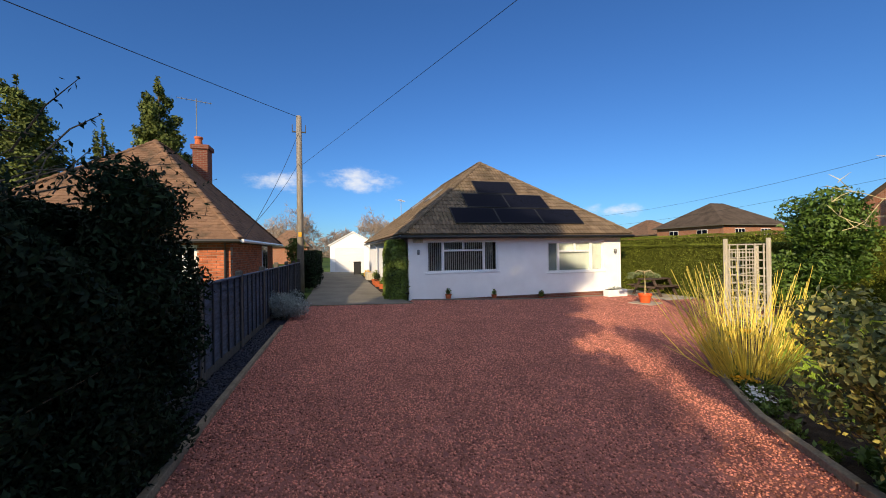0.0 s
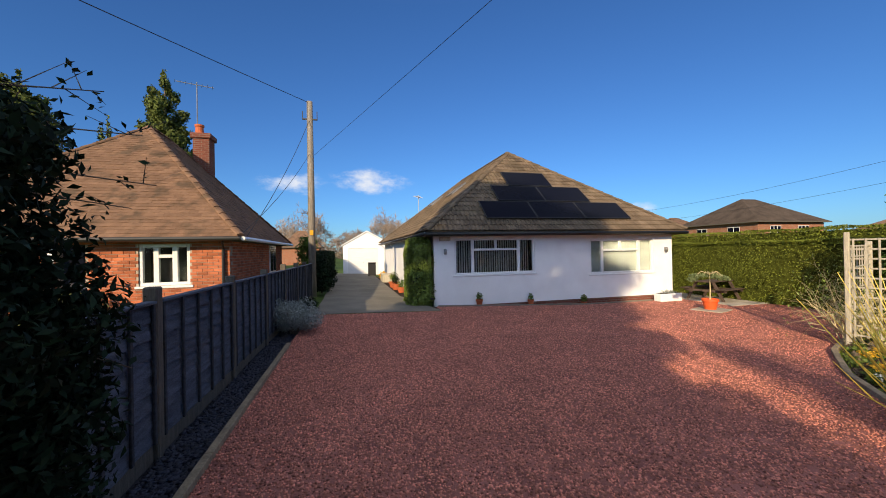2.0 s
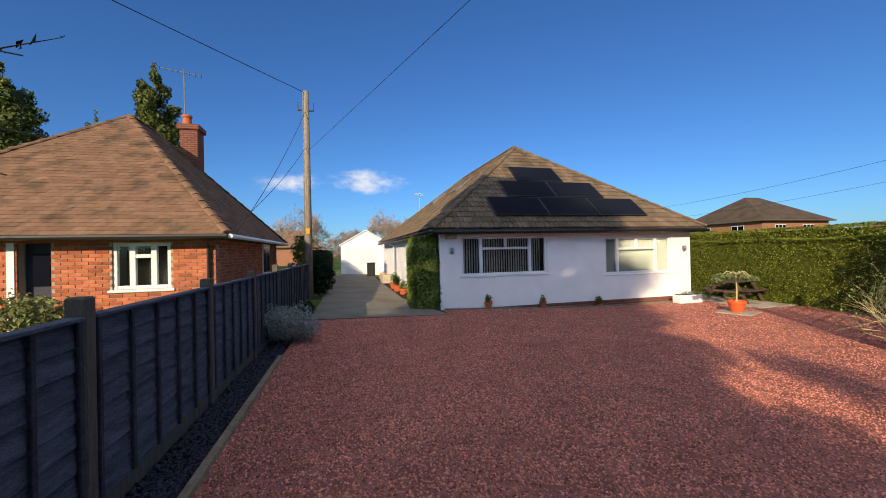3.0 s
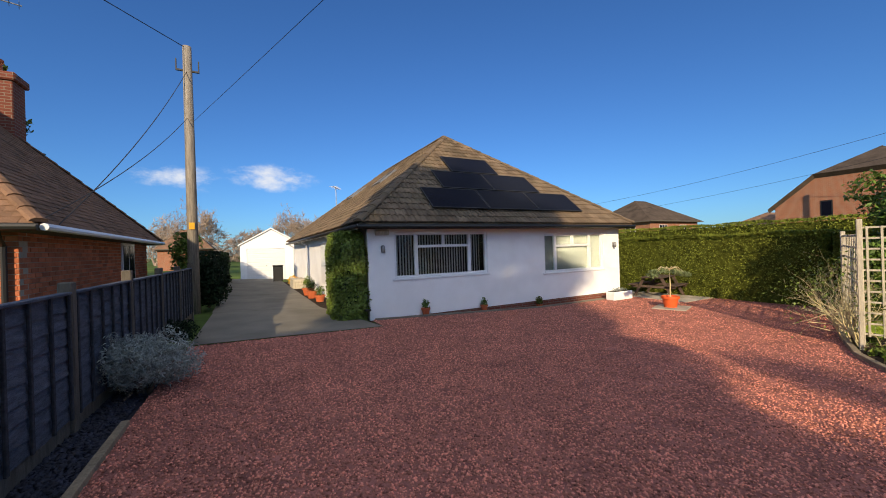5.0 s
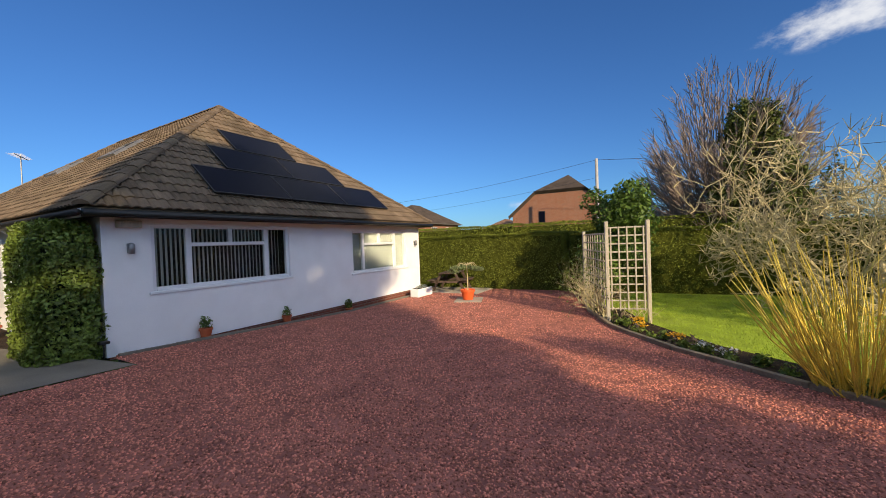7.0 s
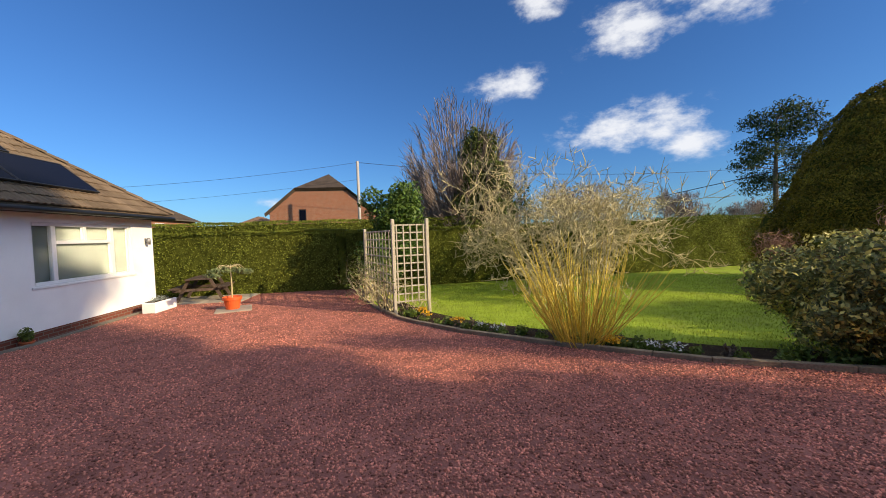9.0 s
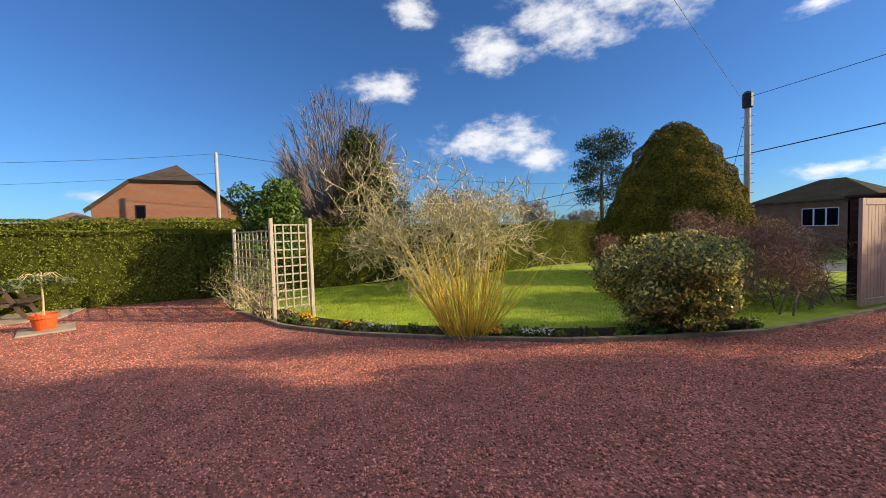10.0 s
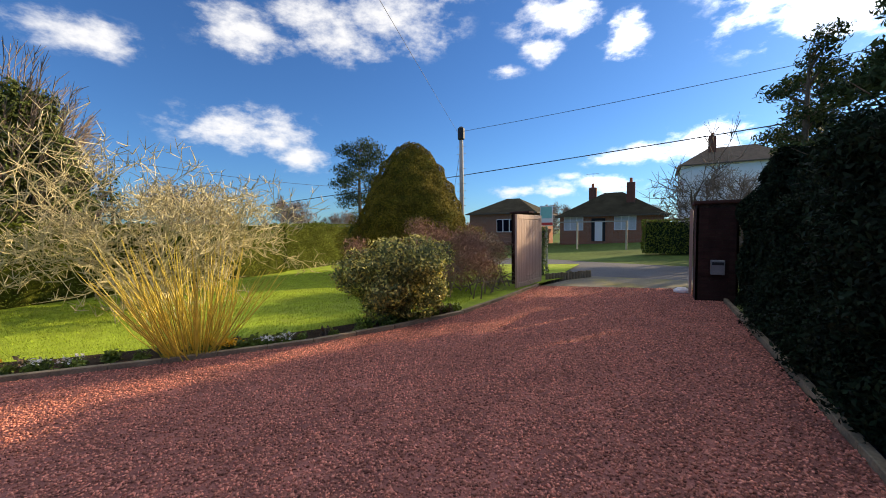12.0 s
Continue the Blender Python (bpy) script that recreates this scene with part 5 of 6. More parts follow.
SW, SH = 2.02, 1.13
SU = 2.32
for i in range(3):
    solar_panel(SU + i * (SW + 0.015), 0.62, SW, SH)
for i in range(2):
    solar_panel(SU + 0.86 + i * (SW + 0.015), 0.62 + SH + 0.06, SW, SH)
solar_panel(SU + 1.7, 0.62 + 2 * (SH + 0.06), SW, SH)
# side roof lights
for y in (20.9, 25.6):
    up = Vector((RX - EX0, 0, RIDGE_Z - EZ))
    L = up.length
    m = Matrix((Vector((0, -1, 0)), up.normalized(), Vector((0, -1, 0)).cross(up.normalized()))).transposed().to_4x4()
    o = Vector((EX0, y, EZ)) + up.normalized() * (L * 0.53)
    ob = thing("roof_window", o, "grey framed roof window on the side slope", "roof window", "side roof windows")
    part("frame", Shape().box(-0.6, 0, 0.0, 0.6, 0.06, 0.12, m).box(-0.6, 0.9, 0, 0.6, 0.96, 0.12, m).box(-0.6, 0.06, 0, -0.54, 0.9, 0.12, m).box(0.54, 0.06, 0, 0.6, 0.9, 0.12, m), M_METAL, ob)
    part("pane", Shape().box(-0.54, 0.06, 0.06, 0.54, 0.9, 0.08, m), M_SOLAR, ob)


def aerial(at, h, label, arms=7, turn=30):
    ob = thing("aerial", at, label, "aerial", "television aerials")
    part("mast", Shape().tube([(0, 0, 0), (0, 0, h)], 0.02, 6), M_METAL, ob)
    m = pose(0, 0, h - 0.1, 0, 0, turn)
    part("boom", Shape().add(*_boom(m)), M_METAL, ob)
    for i in range(arms):
        x = -0.5 + i * 0.17
        w = 0.22 - i * 0.012
        part("rod", Shape().box(x - 0.006, -w, -0.006, x + 0.006, w, 0.006, m), M_METAL, ob)


def _boom(m):
    s = Shape().box(-0.55, -0.012, -0.012, 0.65, 0.012, 0.012, m)
    return s.v, s.f


aerial((-5.45, 17.95, 6.28), 1.9, "tall metal television aerial on the chimney", 9, 200)
aerial((4.6, 26.5, 4.2), 1.15, "small television aerial at the roof side", 7, 60)

# ---- front of the white house ----
def flower_pot(x, y, r, h, mat, label, leaf, n, plant_h, lsize, z=None):
    z = ground_z(x) if z is None else z
    ob = thing("flower_pot", (x, y, z), label, "plant pot", "pots along the wall")
    part("pot", Shape().lathe([(r * 0.7, 0), (r * 0.95, h * 0.8), (r * 1.08, h * 0.8), (r * 1.08, h), (r * 0.95, h), (r * 0.9, h * 0.88), (0.01, h * 0.88)], 20), mat, ob, smooth=False)
    p, d = crown_points(n, [(0, 0, h + plant_h * 0.45, r * 1.0, r * 1.0, plant_h * 0.55)], 0.1)
    foliage("plant", p, d, lsize, leaf, ob, 0.35, 0.9, kind="stuff")
    return ob


flower_pot(4.35, 14.38, 0.12, 0.22, M_TERRA, "terracotta pot with small green plant", M_LAUREL, 160, 0.25, 0.07)
flower_pot(6.32, 14.38, 0.11, 0.2, M_TERRA, "terracotta pot with sparse green shoots", M_LAUREL, 120, 0.22, 0.07)
flower_pot(8.5, 14.36, 0.11, 0.1, M_TERRA, "low pot with spreading green plant", M_IVY, 240, 0.26, 0.08)
pl = thing("solar_light", (2.68, 14.34, ground_z(2.7)), "small black path light by the wall corner", "garden light")
part("stake", Shape().tube([(0, 0, 0), (0, 0, 0.24)], 0.015, 8), M_BLACK, pl)
part("head", Shape().box(-0.07, -0.07, 0.24, 0.07, 0.07, 0.29), M_BLACK, pl, bevel=0.01)

tr = thing("planter", (11.95, 13.95, -0.45), "white concrete trough planter by the corner", "planter")
part("trough", Shape().box(-0.5, -0.18, 0, 0.5, 0.18, 0.3), M_RENDER, tr, bevel=0.02)
part("soil", Shape().box(-0.44, -0.13, 0.3, 0.44, 0.13, 0.315), M_SOIL, tr)
p, d = crown_points(350, [(0, 0, 0.32, 0.4, 0.1, 0.1)], 0.1)
foliage("plant", p, d, 0.06, M_LAVENDER, tr, 0.4, kind="stuff")

# patio
pat = thing("patio", (13.6, 14.4, -0.45), "small patio of pale paving slabs", "patio", kind="structure")
for i in range(5):
    for j in range(8):
        x, y = -0.75 + i * 0.52, -2.3 + j * 0.6
        part("slab", Shape().box(x, y, -0.06, x + 0.505, y + 0.585, 0.02 + rng.uniform(-0.004, 0.004)), M_SLAB, pat, bevel=0.006)
slab = thing("paving_slab", (11.45, 11.75, -0.45), "pale square slab set in the gravel", "paving")
part("slab", Shape().box(-0.45, -0.45, -0.04, 0.45, 0.45, 0.03, pose(0, 0, 0, 0, 0, 20)), M_SLAB, slab, bevel=0.01)
pot = thing("potted_tree", (11.45, 11.78, -0.42), "small standard tree in orange pot", "potted plant")
part("pot", Shape().lathe([(0.17, 0), (0.22, 0.26), (0.25, 0.26), (0.25, 0.34), (0.22, 0.34), (0.2, 0.3), (0.01, 0.3)], 24), M_ORANGE, pot)
part("stem", Shape().tube([(0, 0, 0.28), (0.015, 0, 0.7), (0, 0.01, 1.2)], [0.022, 0.018, 0.014], 7), M_PALEBARK, pot)
cl, br = [], Shape()
for i in range(11):
    a = i * 2.4
    r = 0.32 + 0.2 * rng.random()
    tip = (r * math.cos(a), r * math.sin(a), 1.12 - 0.3 * rng.random() * r)
    br.tube([(0, 0, 1.15), (tip[0] * 0.5, tip[1] * 0.5, 1.24), tip], [0.01, 0.007, 0.004], 4)
    cl.append((*tip, 0.17, 0.17, 0.07))
part("branches", br, M_PALEBARK, pot)
p, d = crown_points(1300, cl, 0.1)
foliage("leaves", p, d, 0.085, M_FEATHER, pot, 0.3, 0.9, 0.5, kind="stuff")

# picnic table
tb = thing("picnic_table", (13.75, 13.6, -0.43), "dark weathered wooden picnic table with benches", "picnic table")
tm = pose(0, 0, 0, 0, 0, 12)
M_DARKWOOD = material("dark_weathered_wood", (0.085, 0.06, 0.045), 0.85, vary=0.25, scale=5, fine=40, bump=0.4, objrand=0.2, spec=0.2)
for i in range(5):
    part("top_board", Shape().box(-0.75, -0.36 + i * 0.145, 0.7, 0.75, -0.23 + i * 0.145, 0.74, tm), M_DARKWOOD, tb, bevel=0.006)
for s in (-1, 1):
    for k in range(2):
        y = s * 0.68 + (k - 0.5) * 0.14 - 0.06
        part("seat_board", Shape().box(-0.75, y, 0.42, 0.75, y + 0.125, 0.46, tm), M_DARKWOOD, tb, bevel=0.006)
for x in (-0.55, 0.55):
    for s in (-1, 1):
        sh = Shape()
        sh.add([(x - 0.03, s * 0.25, 0.7), (x + 0.03, s * 0.25, 0.7), (x + 0.03, s * 0.35, 0.7), (x - 0.03, s * 0.35, 0.7), (x - 0.03, s * 0.6, 0), (x + 0.03, s * 0.6, 0), (x + 0.03, s * 0.7, 0), (x - 0.03, s * 0.7, 0)],
               [(0, 1, 2, 3), (7, 6, 5, 4), (0, 4, 5, 1), (1, 5, 6, 2), (2, 6, 7, 3), (3, 7, 4, 0)], tm)
        part("leg", sh, M_DARKWOOD, tb)
    part("cross_beam", Shape().box(x - 0.03, -0.75, 0.33, x + 0.03, 0.75, 0.42, tm), M_DARKWOOD, tb)
# bins past the corner
bn = thing("dustbin", (13.15, 15.6, -0.43), "dark lidded bin past the house corner", "bin")
part("body", Shape().add([(-0.24, -0.28, 0.05), (0.24, -0.28, 0.05), (0.24, 0.28, 0.05), (-0.24, 0.28, 0.05), (-0.3, -0.35, 0.85), (0.3, -0.35, 0.85), (0.3, 0.35, 0.85), (-0.3, 0.35, 0.85)], [(3, 2, 1, 0), (4, 5, 6, 7), (0, 1, 5, 4), (1, 2, 6, 5), (2, 3, 7, 6), (3, 0, 4, 7)]), M_BLACK, bn, bevel=0.02)
part("lid", Shape().box(-0.33, -0.38, 0.85, 0.33, 0.38, 0.93), M_BLACK, bn, bevel=0.03)
# side of the house
bb = thing("dustbin", (1.75, 30.6, -0.15), "black wheeled bin near the garage", "bin")
part("body", Shape().box(-0.27, -0.3, 0.08, 0.27, 0.3, 0.95), M_BLACK, bb, bevel=0.03)
part("lid", Shape().box(-0.3, -0.34, 0.95, 0.3, 0.34, 1.04), M_BLACK, bb, bevel=0.03)
for s in (-0.24, 0.24):
    part("wheel", Shape().tube([(s - 0.03, 0.28, 0.1), (s + 0.03, 0.28, 0.1)], 0.1, 14), M_BLACK, bb)
wt = thing("planter", (2.3, 25.6, -0.2), "pale timber planter box with yellow flowers", "planter")
for k in range(3):
    part("board", Shape().box(-0.3, -0.8, 0.02 + k * 0.16, 0.3, 0.8, 0.17 + k * 0.16), M_TRELLIS, wt, bevel=0.008)
p, d = crown_points(500, [(-0.1, 0.9, 0.35, 0.3, 0.45, 0.25)], 0.2)
foliage("flowers", p, d, 0.07, M_YELLOW, wt, 0.8, kind="stuff")
flower_pot(2.25, 21.6, 0.24, 0.3, M_TERRA, "red pot with trailing white and green plant", M_IVY, 500, 0.5, 0.08)
flower_pot(2.2, 20.3, 0.2, 0.28, M_TERRA, "terracotta pot with dark leafy plant", M_HEDGE_SHADED, 400, 0.45, 0.08)
flower_pot(2.28, 19.0, 0.18, 0.24, M_TERRA, "small terracotta pot with leafy plant", M_LAUREL, 300, 0.35, 0.07)

# hedges along the concrete drive
hedge("hedge", -1.45, 20.5, -1.4, 33.0, 0.8, 1.75, M_HEDGE_SHADED, "clipped dark hedge along the concrete drive", 16000, 0.09)
cl = clumped(0, (0, 0, 0), 0.35, 1.9, 16, 0.33, 1.0, 0.3)
shrub("shrub", (-1.75, 19.6, 0), cl, 2600, 0.13, M_LAUREL, "bright leafy shrub beside the utility pole", aspect=0.5)
cl = clumped(0, (0, 0, 0), 0.4, 1.0, 12, 0.36, 1.0, 0.25)
shrub("shrub", (-1.15, 18.9, 0), cl, 2400, 0.12, M_HEDGE_SHADED, "dark leafy shrub at the pole foot", aspect=0.5)
cl = clumped(0, (0, 0, 0), 0.3, 0.25, 8, 0.2, 0.8, 0.1)
shrub("shrub", (-1.25, 13.4, -0.04), cl, 1500, 0.05, M_HEDGE_SHADED, "low dark plant at the concrete edge")
cl = clumped(0, (0, 0, 0), 0.7, 0.6, 10, 0.4, 0.8, 0.2)
shrub("shrub", (-5.6, 11.0, 0), cl, 2600, 0.09, M_SHRUB, "olive green bush before the brick wall")

# ---- beds along the lawn edge ----
BED = KERB[2:9]
sheet("soil_bed", [(x + 0.06, y - 0.08) for x, y in BED] + [(x + 0.62, y - 0.75) for x, y in reversed(BED)], 0.006, M_SOIL, "dark soil flower bed along the lawn edge", category="bed")


def low_plants(n, mat, label, name, size, category, hmax=0.12, spots=None, per=60):
    pts = []
    for i in range(n):
        k = rng.integers(0, len(BED) - 1)
        f = rng.random()
        x, y = BED[k][0] + (BED[k + 1][0] - BED[k][0]) * f, BED[k][1] + (BED[k + 1][1] - BED[k][1]) * f
        o = rng.uniform(0.12, 0.5)
        x, y = x + o * 0.7, y - o * 0.75
        c = (x, y, ground_z(x) + 0.03 + hmax * 0.4, 0.11, 0.11, hmax)
        p, _ = crown_points(per, [c], 0.1)
        pts.append(p)
    v, f = leaf_cards(np.concatenate(pts), size, 0.5)
    tagged(new(name, raw_mesh(name, v, f, mat)), label, category, "", "stuff")


low_plants(60, M_IVY, "low green foliage in the flower bed", "bed_plants", 0.07, "plants", 0.1, per=80)
low_plants(12, M_BARK, "brown dead stems and leaves in the bed", "dry_plants", 0.09, "plants", 0.12, per=40)


def flower_clump(x, y, mat, label, h=0.14):
    n = 8 if mat == M_WHITEPETAL else 24
    z = ground_z(x)
    ob = thing("flowers", (x, y, z), label, "flowers", "spring flower clumps")
    p, d = crown_points(120, [(0, 0, 0.06, 0.14, 0.14, 0.08)], 0.1)
    foliage("leaves", p, d, 0.07, M_LAUREL, ob, 0.25, kind="stuff")
    p, d = crown_points(n * 5, [(0, 0, h, 0.17, 0.17, 0.05)], 0.1)
    foliage("petals", p, np.array([[0, 0, 1.0]]), 0.045, mat, ob, 0.8, 0.6, kind="stuff")


for x, y, m, l in ((8.75, 6.55, M_YELLOW, "yellow primroses in the bed"), (9.3, 6.6, M_YELLOW, "orange and yellow crocuses in the bed"), (7.9, 5.95, M_YELLOW, "yellow crocuses at the bed edge"), (5.55, 3.95, M_YELLOW, "yellow flowers at the dogwood foot"),
                   (5.2, 3.6, M_WHITEPETAL, "white snowdrops in the bed"), (5.0, 3.35, M_WHITEPETAL, "white snowdrops by the edging"), (7.3, 5.6, M_WHITEPETAL, "white snowdrops among low leaves"), (7.0, 5.35, M_WHITEPETAL, "white spring flowers in the bed")):
    flower_clump(x, y, m, l)

# climbing stems on the trellis
cs = thing("climbing_plant", (10.9, 7.75, -0.45), "grey bare climbing stems tangled over the trellis", "climber")
st, tips = Shape(), []
for i in range(34):
    u = rng.uniform(-1.3, 1.3)
    grow(st, (u * 0.93, u * 0.36 + rng.uniform(-0.15, 0.2), 0), (rng.uniform(-0.2, 0.4), rng.uniform(-0.1, 0.5), 1), 0.72, 0.017, 3, tips, 4, 0.55, 0.1, 0.75, (2, 2), 0.25, 3)
tagged(part("stem_mass", st, M_PALEBARK, cs), kind="stuff")
p = np.repeat(np.array([tuple(q) for q in tips]), 3, axis=0) + rng.normal(size=(3 * len(tips), 3)) * 0.1
foliage("leaves", p, None, 0.06, M_IVY, cs, 0.5, kind="stuff")
cs = thing("climbing_plant", (9.6, 6.75, -0.45), "dry brown rose stems at the trellis foot", "climber")
st, tips = Shape(), []
for i in range(12):
    grow(st, (rng.uniform(-0.1, 0.25), rng.uniform(-0.4, 0.4), 0), (rng.uniform(-0.4, 0.3), rng.uniform(-0.4, 0.4), 1), 0.4, 0.009, 2, tips, 4, 0.6, 0.05, 0.8, (2, 3), 0.3, 3)
tagged(part("stem_mass", st, M_PALEBARK, cs), kind="stuff")

# tangled bare hedge by the gate
th = thing("shrub", (4.6, -2.2, -0.25), "tangled bare brown hedge beside the gate", "shrub")
st, tips = Shape(), []
for i in range(80):
    grow(st, (rng.uniform(-0.9, 3.4), rng.uniform(-1.9, 1.2), 0), (rng.uniform(-0.6, 0.6), rng.uniform(-0.4, 0.6), 1), 0.72, 0.02, 4, tips, 4, 0.7, 0.02, 0.74, (2, 3), 0.28, 3)
tagged(part("stem_mass", st, M_TWIG, th), kind="stuff")
cl = [(rng.uniform(-0.7, 3.4), rng.uniform(-1.9, 1.0), rng.uniform(0.3, 1.75), 0.45, 0.45, 0.4) for i in range(40)]
p, d = crown_points(22000, cl, 0.1)
foliage("twig_mass", p, None, 0.22, M_REDTWIG, th, 0.05, label="fine red brown twigs", kind="stuff")
hedge("hedge", 3.75, -5.0, 3.6, -6.6, 0.5, 1.55, M_IVY, "small clipped hedge outside the gate", 5000, 0.06)

# letter box and odds at the gate
lb = thing("letter_box", (-1.15, -2.2, 0.5), "grey metal letter box on the brick pier", "letter box")
part("box", Shape().box(-0.12, 0, 0, 0.12, 0.09, 0.3), M_METAL, lb, bevel=0.01)
part("flap", Shape().box(-0.1, 0.09, 0.2, 0.1, 0.1, 0.26), M_BLACK, lb, bevel=0.003)
stn = thing("stone", (-0.6, -3.3, -0.1), "white painted stone at the gate foot", "stone")
part("stone", Shape().lathe([(0.05, 0), (0.17, 0.03), (0.18, 0.09), (0.1, 0.14), (0.02, 0.15)], 10), M_RENDER, stn, smooth=True)
# verge logs
lg = thing("log_edging", (3.05, -5.2, -0.2), "short upright log edging round the verge", "edging")
for i in range(16):
    f = i / 15
    x, y = 0.0 - 1.1 * f, 0.1 - 1.5 * f
    part("log", Shape().tube([(x, y, -0.1), (x, y, 0.22 + rng.uniform(-0.02, 0.02))], 0.05, 8), M_TIMBER, lg)

# ---- across the road ----
def gable_free_house(name, x0, x1, y0, y1, z0, eave, apex, ridge, wall, roof, label, windows=(), over=0.4, chimneys=(), axis="x", pane=None):
    """A hip-roofed house. ridge: inset of the ridge ends. windows: (a, z0, b, z1) on the face."""
    ob = thing(name, ((x0 + x1) / 2, (y0 + y1) / 2, z0), label, "house")
    b = Vector(ob.location)
    part("wall", at_base(Shape().box(x0, y0, z0 - 0.3, x1, y1, eave), b), wall, ob)
    ex0, ex1, ey0, ey1 = x0 - over, x1 + over, y0 - over, y1 + over
    if axis == "x":
        r0, r1 = (ex0 + ridge, (ey0 + ey1) / 2, apex), (ex1 - ridge, (ey0 + ey1) / 2, apex)
        fs = [(0, 1, 5, 4), (1, 2, 5), (2, 3, 4, 5), (3, 0, 4), (3, 2, 1, 0)]
    else:
        r0, r1 = ((ex0 + ex1) / 2, ey0 + ridge, apex), ((ex0 + ex1) / 2, ey1 - ridge, apex)
        fs = [(0, 1, 4), (1, 2, 5, 4), (2, 3, 5), (3, 0, 4, 5), (3, 2, 1, 0)]
    part("roof", at_base(Shape().add([(ex0, ey0, eave), (ex1, ey0, eave), (ex1, ey1, eave), (ex0, ey1, eave), r0, r1], fs), b), roof, ob)
    part("gutter", at_base(Shape().box(ex0, ey0 - 0.06, eave - 0.1, ex1, ey0, eave + 0.02).box(ex0, ey1, eave - 0.1, ex1, ey1 + 0.06, eave + 0.02).box(ex0 - 0.06, ey0, eave - 0.1, ex0, ey1, eave + 0.02).box(ex1, ey0, eave - 0.1, ex1 + 0.06, ey1, eave + 0.02), b), M_POST, ob)
    for fc, a, za, c, zb in windows:
        def B(u0, v0, u1, v1, d0, d1):
            if fc == "y0":
                return Shape().box(u0, y0 - d1, v0, u1, y0 - d0, v1)
            if fc == "y1":
                return Shape().box(u0, y1 + d0, v0, u1, y1 + d1, v1)
            return Shape().box(x0 - d1, u0, v0, x0 - d0, u1, v1)
        w = part("window", at_base(B(a, za, c, zb, 0.0, 0.03), b), M_UPVC, ob)
        k = max(1, round((c - a) / 0.6))
        for i in range(k):
            u0, u1 = a + (c - a) * i / k + 0.05, a + (c - a) * (i + 1) / k - 0.05
            part("pane", at_base(B(u0, za + 0.06, u1, zb - 0.06, 0.03, 0.04), b), pane or M_SOLAR, w)
    for cx, cy, ct in chimneys:
        c = part("chimney", at_base(Shape().box(cx - 0.35, cy - 0.3, eave, cx + 0.35, cy + 0.3, ct), b), M_CHIMNEY, ob, bevel=0.02)
        part("chimney_pot", at_base(Shape().lathe([(0.14, ct), (0.12, ct + 0.35), (0.15, ct + 0.4), (0.1, ct + 0.42)], 12, Matrix.Translation((cx, cy, 0))), b), M_TERRA, c)
    return ob


M_NET = material("net_curtain", (0.55, 0.56, 0.56), 0.8, vary=0.1, bump=0)
M_MOSS = material("mossy_roof", (0.042, 0.038, 0.022), 0.95, vary=0.3, scale=1.2, fine=12, bump=0.5, spec=0.1)
gable_free_house("house", -0.6, 8.1, -37.5, -30, 0.25, 2.65, 5.0, 3.9, M_BRICKWORK, M_MOSS, "dark brick bungalow with mossy hip roof", [("y1", 5.97, 1.3, 7.73, 2.6), ("y1", 1.54, 1.3, 3.33, 2.6)], 0.35, [(2.1, -32, 5.7), (5.7, -34, 5.6)], pane=M_NET)
fd = thing("porch_door", (4.65, -29.96, 0.3), "white front door under a dark arch", "door")
# flat near-black panel paints the shade under the arch
part("surround", Shape().box(-0.6, -0.04, 0, 0.6, 0.01, 2.1), M_DARK, fd)
part("door", Shape().box(-0.35, 0.01, 0, 0.3, 0.05, 1.85), M_UPVC, fd, bevel=0.01)
aerial((5.7, -34, 5.9), 1.2, "television aerial on the far chimney", 6, 0)
gable_free_house("house", -12, -2.3, -50, -42, 0.3, 8.2, 10.5, 3.0, M_RENDER, M_TILE, "tall white rendered house behind the tree", [], 0.3, [(-5.3, -45, 11.6)])
gable_free_house("house", 10.2, 17, -36, -28.5, 0.2, 3.1, 4.8, 3.0, M_BRICKWORK, M_MOSS, "brick house with brown roof across the road", [("y1", 12, 1.2, 14, 2.5)], 0.3)
hedge("hedge", 0.7, -19.5, -6, -19.5, 1.5, 1.95, M_HEDGE, "round green hedge across the road", 9000, 0.12, -0.1)
fr = thing("timber_frame", (5.2, -22, 0.05), "thin pale timber rail and posts by the verge", "fence")
for x in (-3.4, -0.1, 2.6):
    part("post", Shape().box(x - 0.06, -0.06, -0.1, x + 0.06, 0.06, 1.95), M_TRELLIS, fr)
part("rail", Shape().box(-3.4, -0.04, 1.87, 2.6, 0.04, 1.95), M_TRELLIS, fr)
bare_tree((-2.7, -12.2, -0.05), 6.4, "bare dark street tree by the road", 5, 0.2, 0.55, 0.1, 4, M_BARK, M_TWIG, lean=0.17, first=0.29, twigs=5, twig_r=0.012, twig_len=(0.05, 0.12), least=0.012)
sg = thing("sale_sign", (3.8, -8.0, -0.25), "upright white and teal roadside board", "sign")
part("post", Shape().box(-0.04, -0.04, 0, 0.04, 0.04, 2.7), M_TRELLIS, sg)
part("board", Shape().box(-0.25, 0.04, 1.85, 0.25, 0.06, 2.65), M_UPVC, sg)
part("panel", Shape().box(-0.22, 0.061, 2.15, 0.22, 0.066, 2.6), M_TEAL, sg)
part("strip", Shape().box(-0.25, 0.061, 1.87, 0.25, 0.066, 1.98), M_SIGN, sg)
cl = clumped(0, (0, 0, 0), 1.5, 0.9, 16, 0.6, 0.8, 0.5)
shrub("shrub", (7.6, -9.6, -0.4), cl, 5000, 0.1, M_TWIG, "purple brown bare roadside shrub", aspect=0.3)

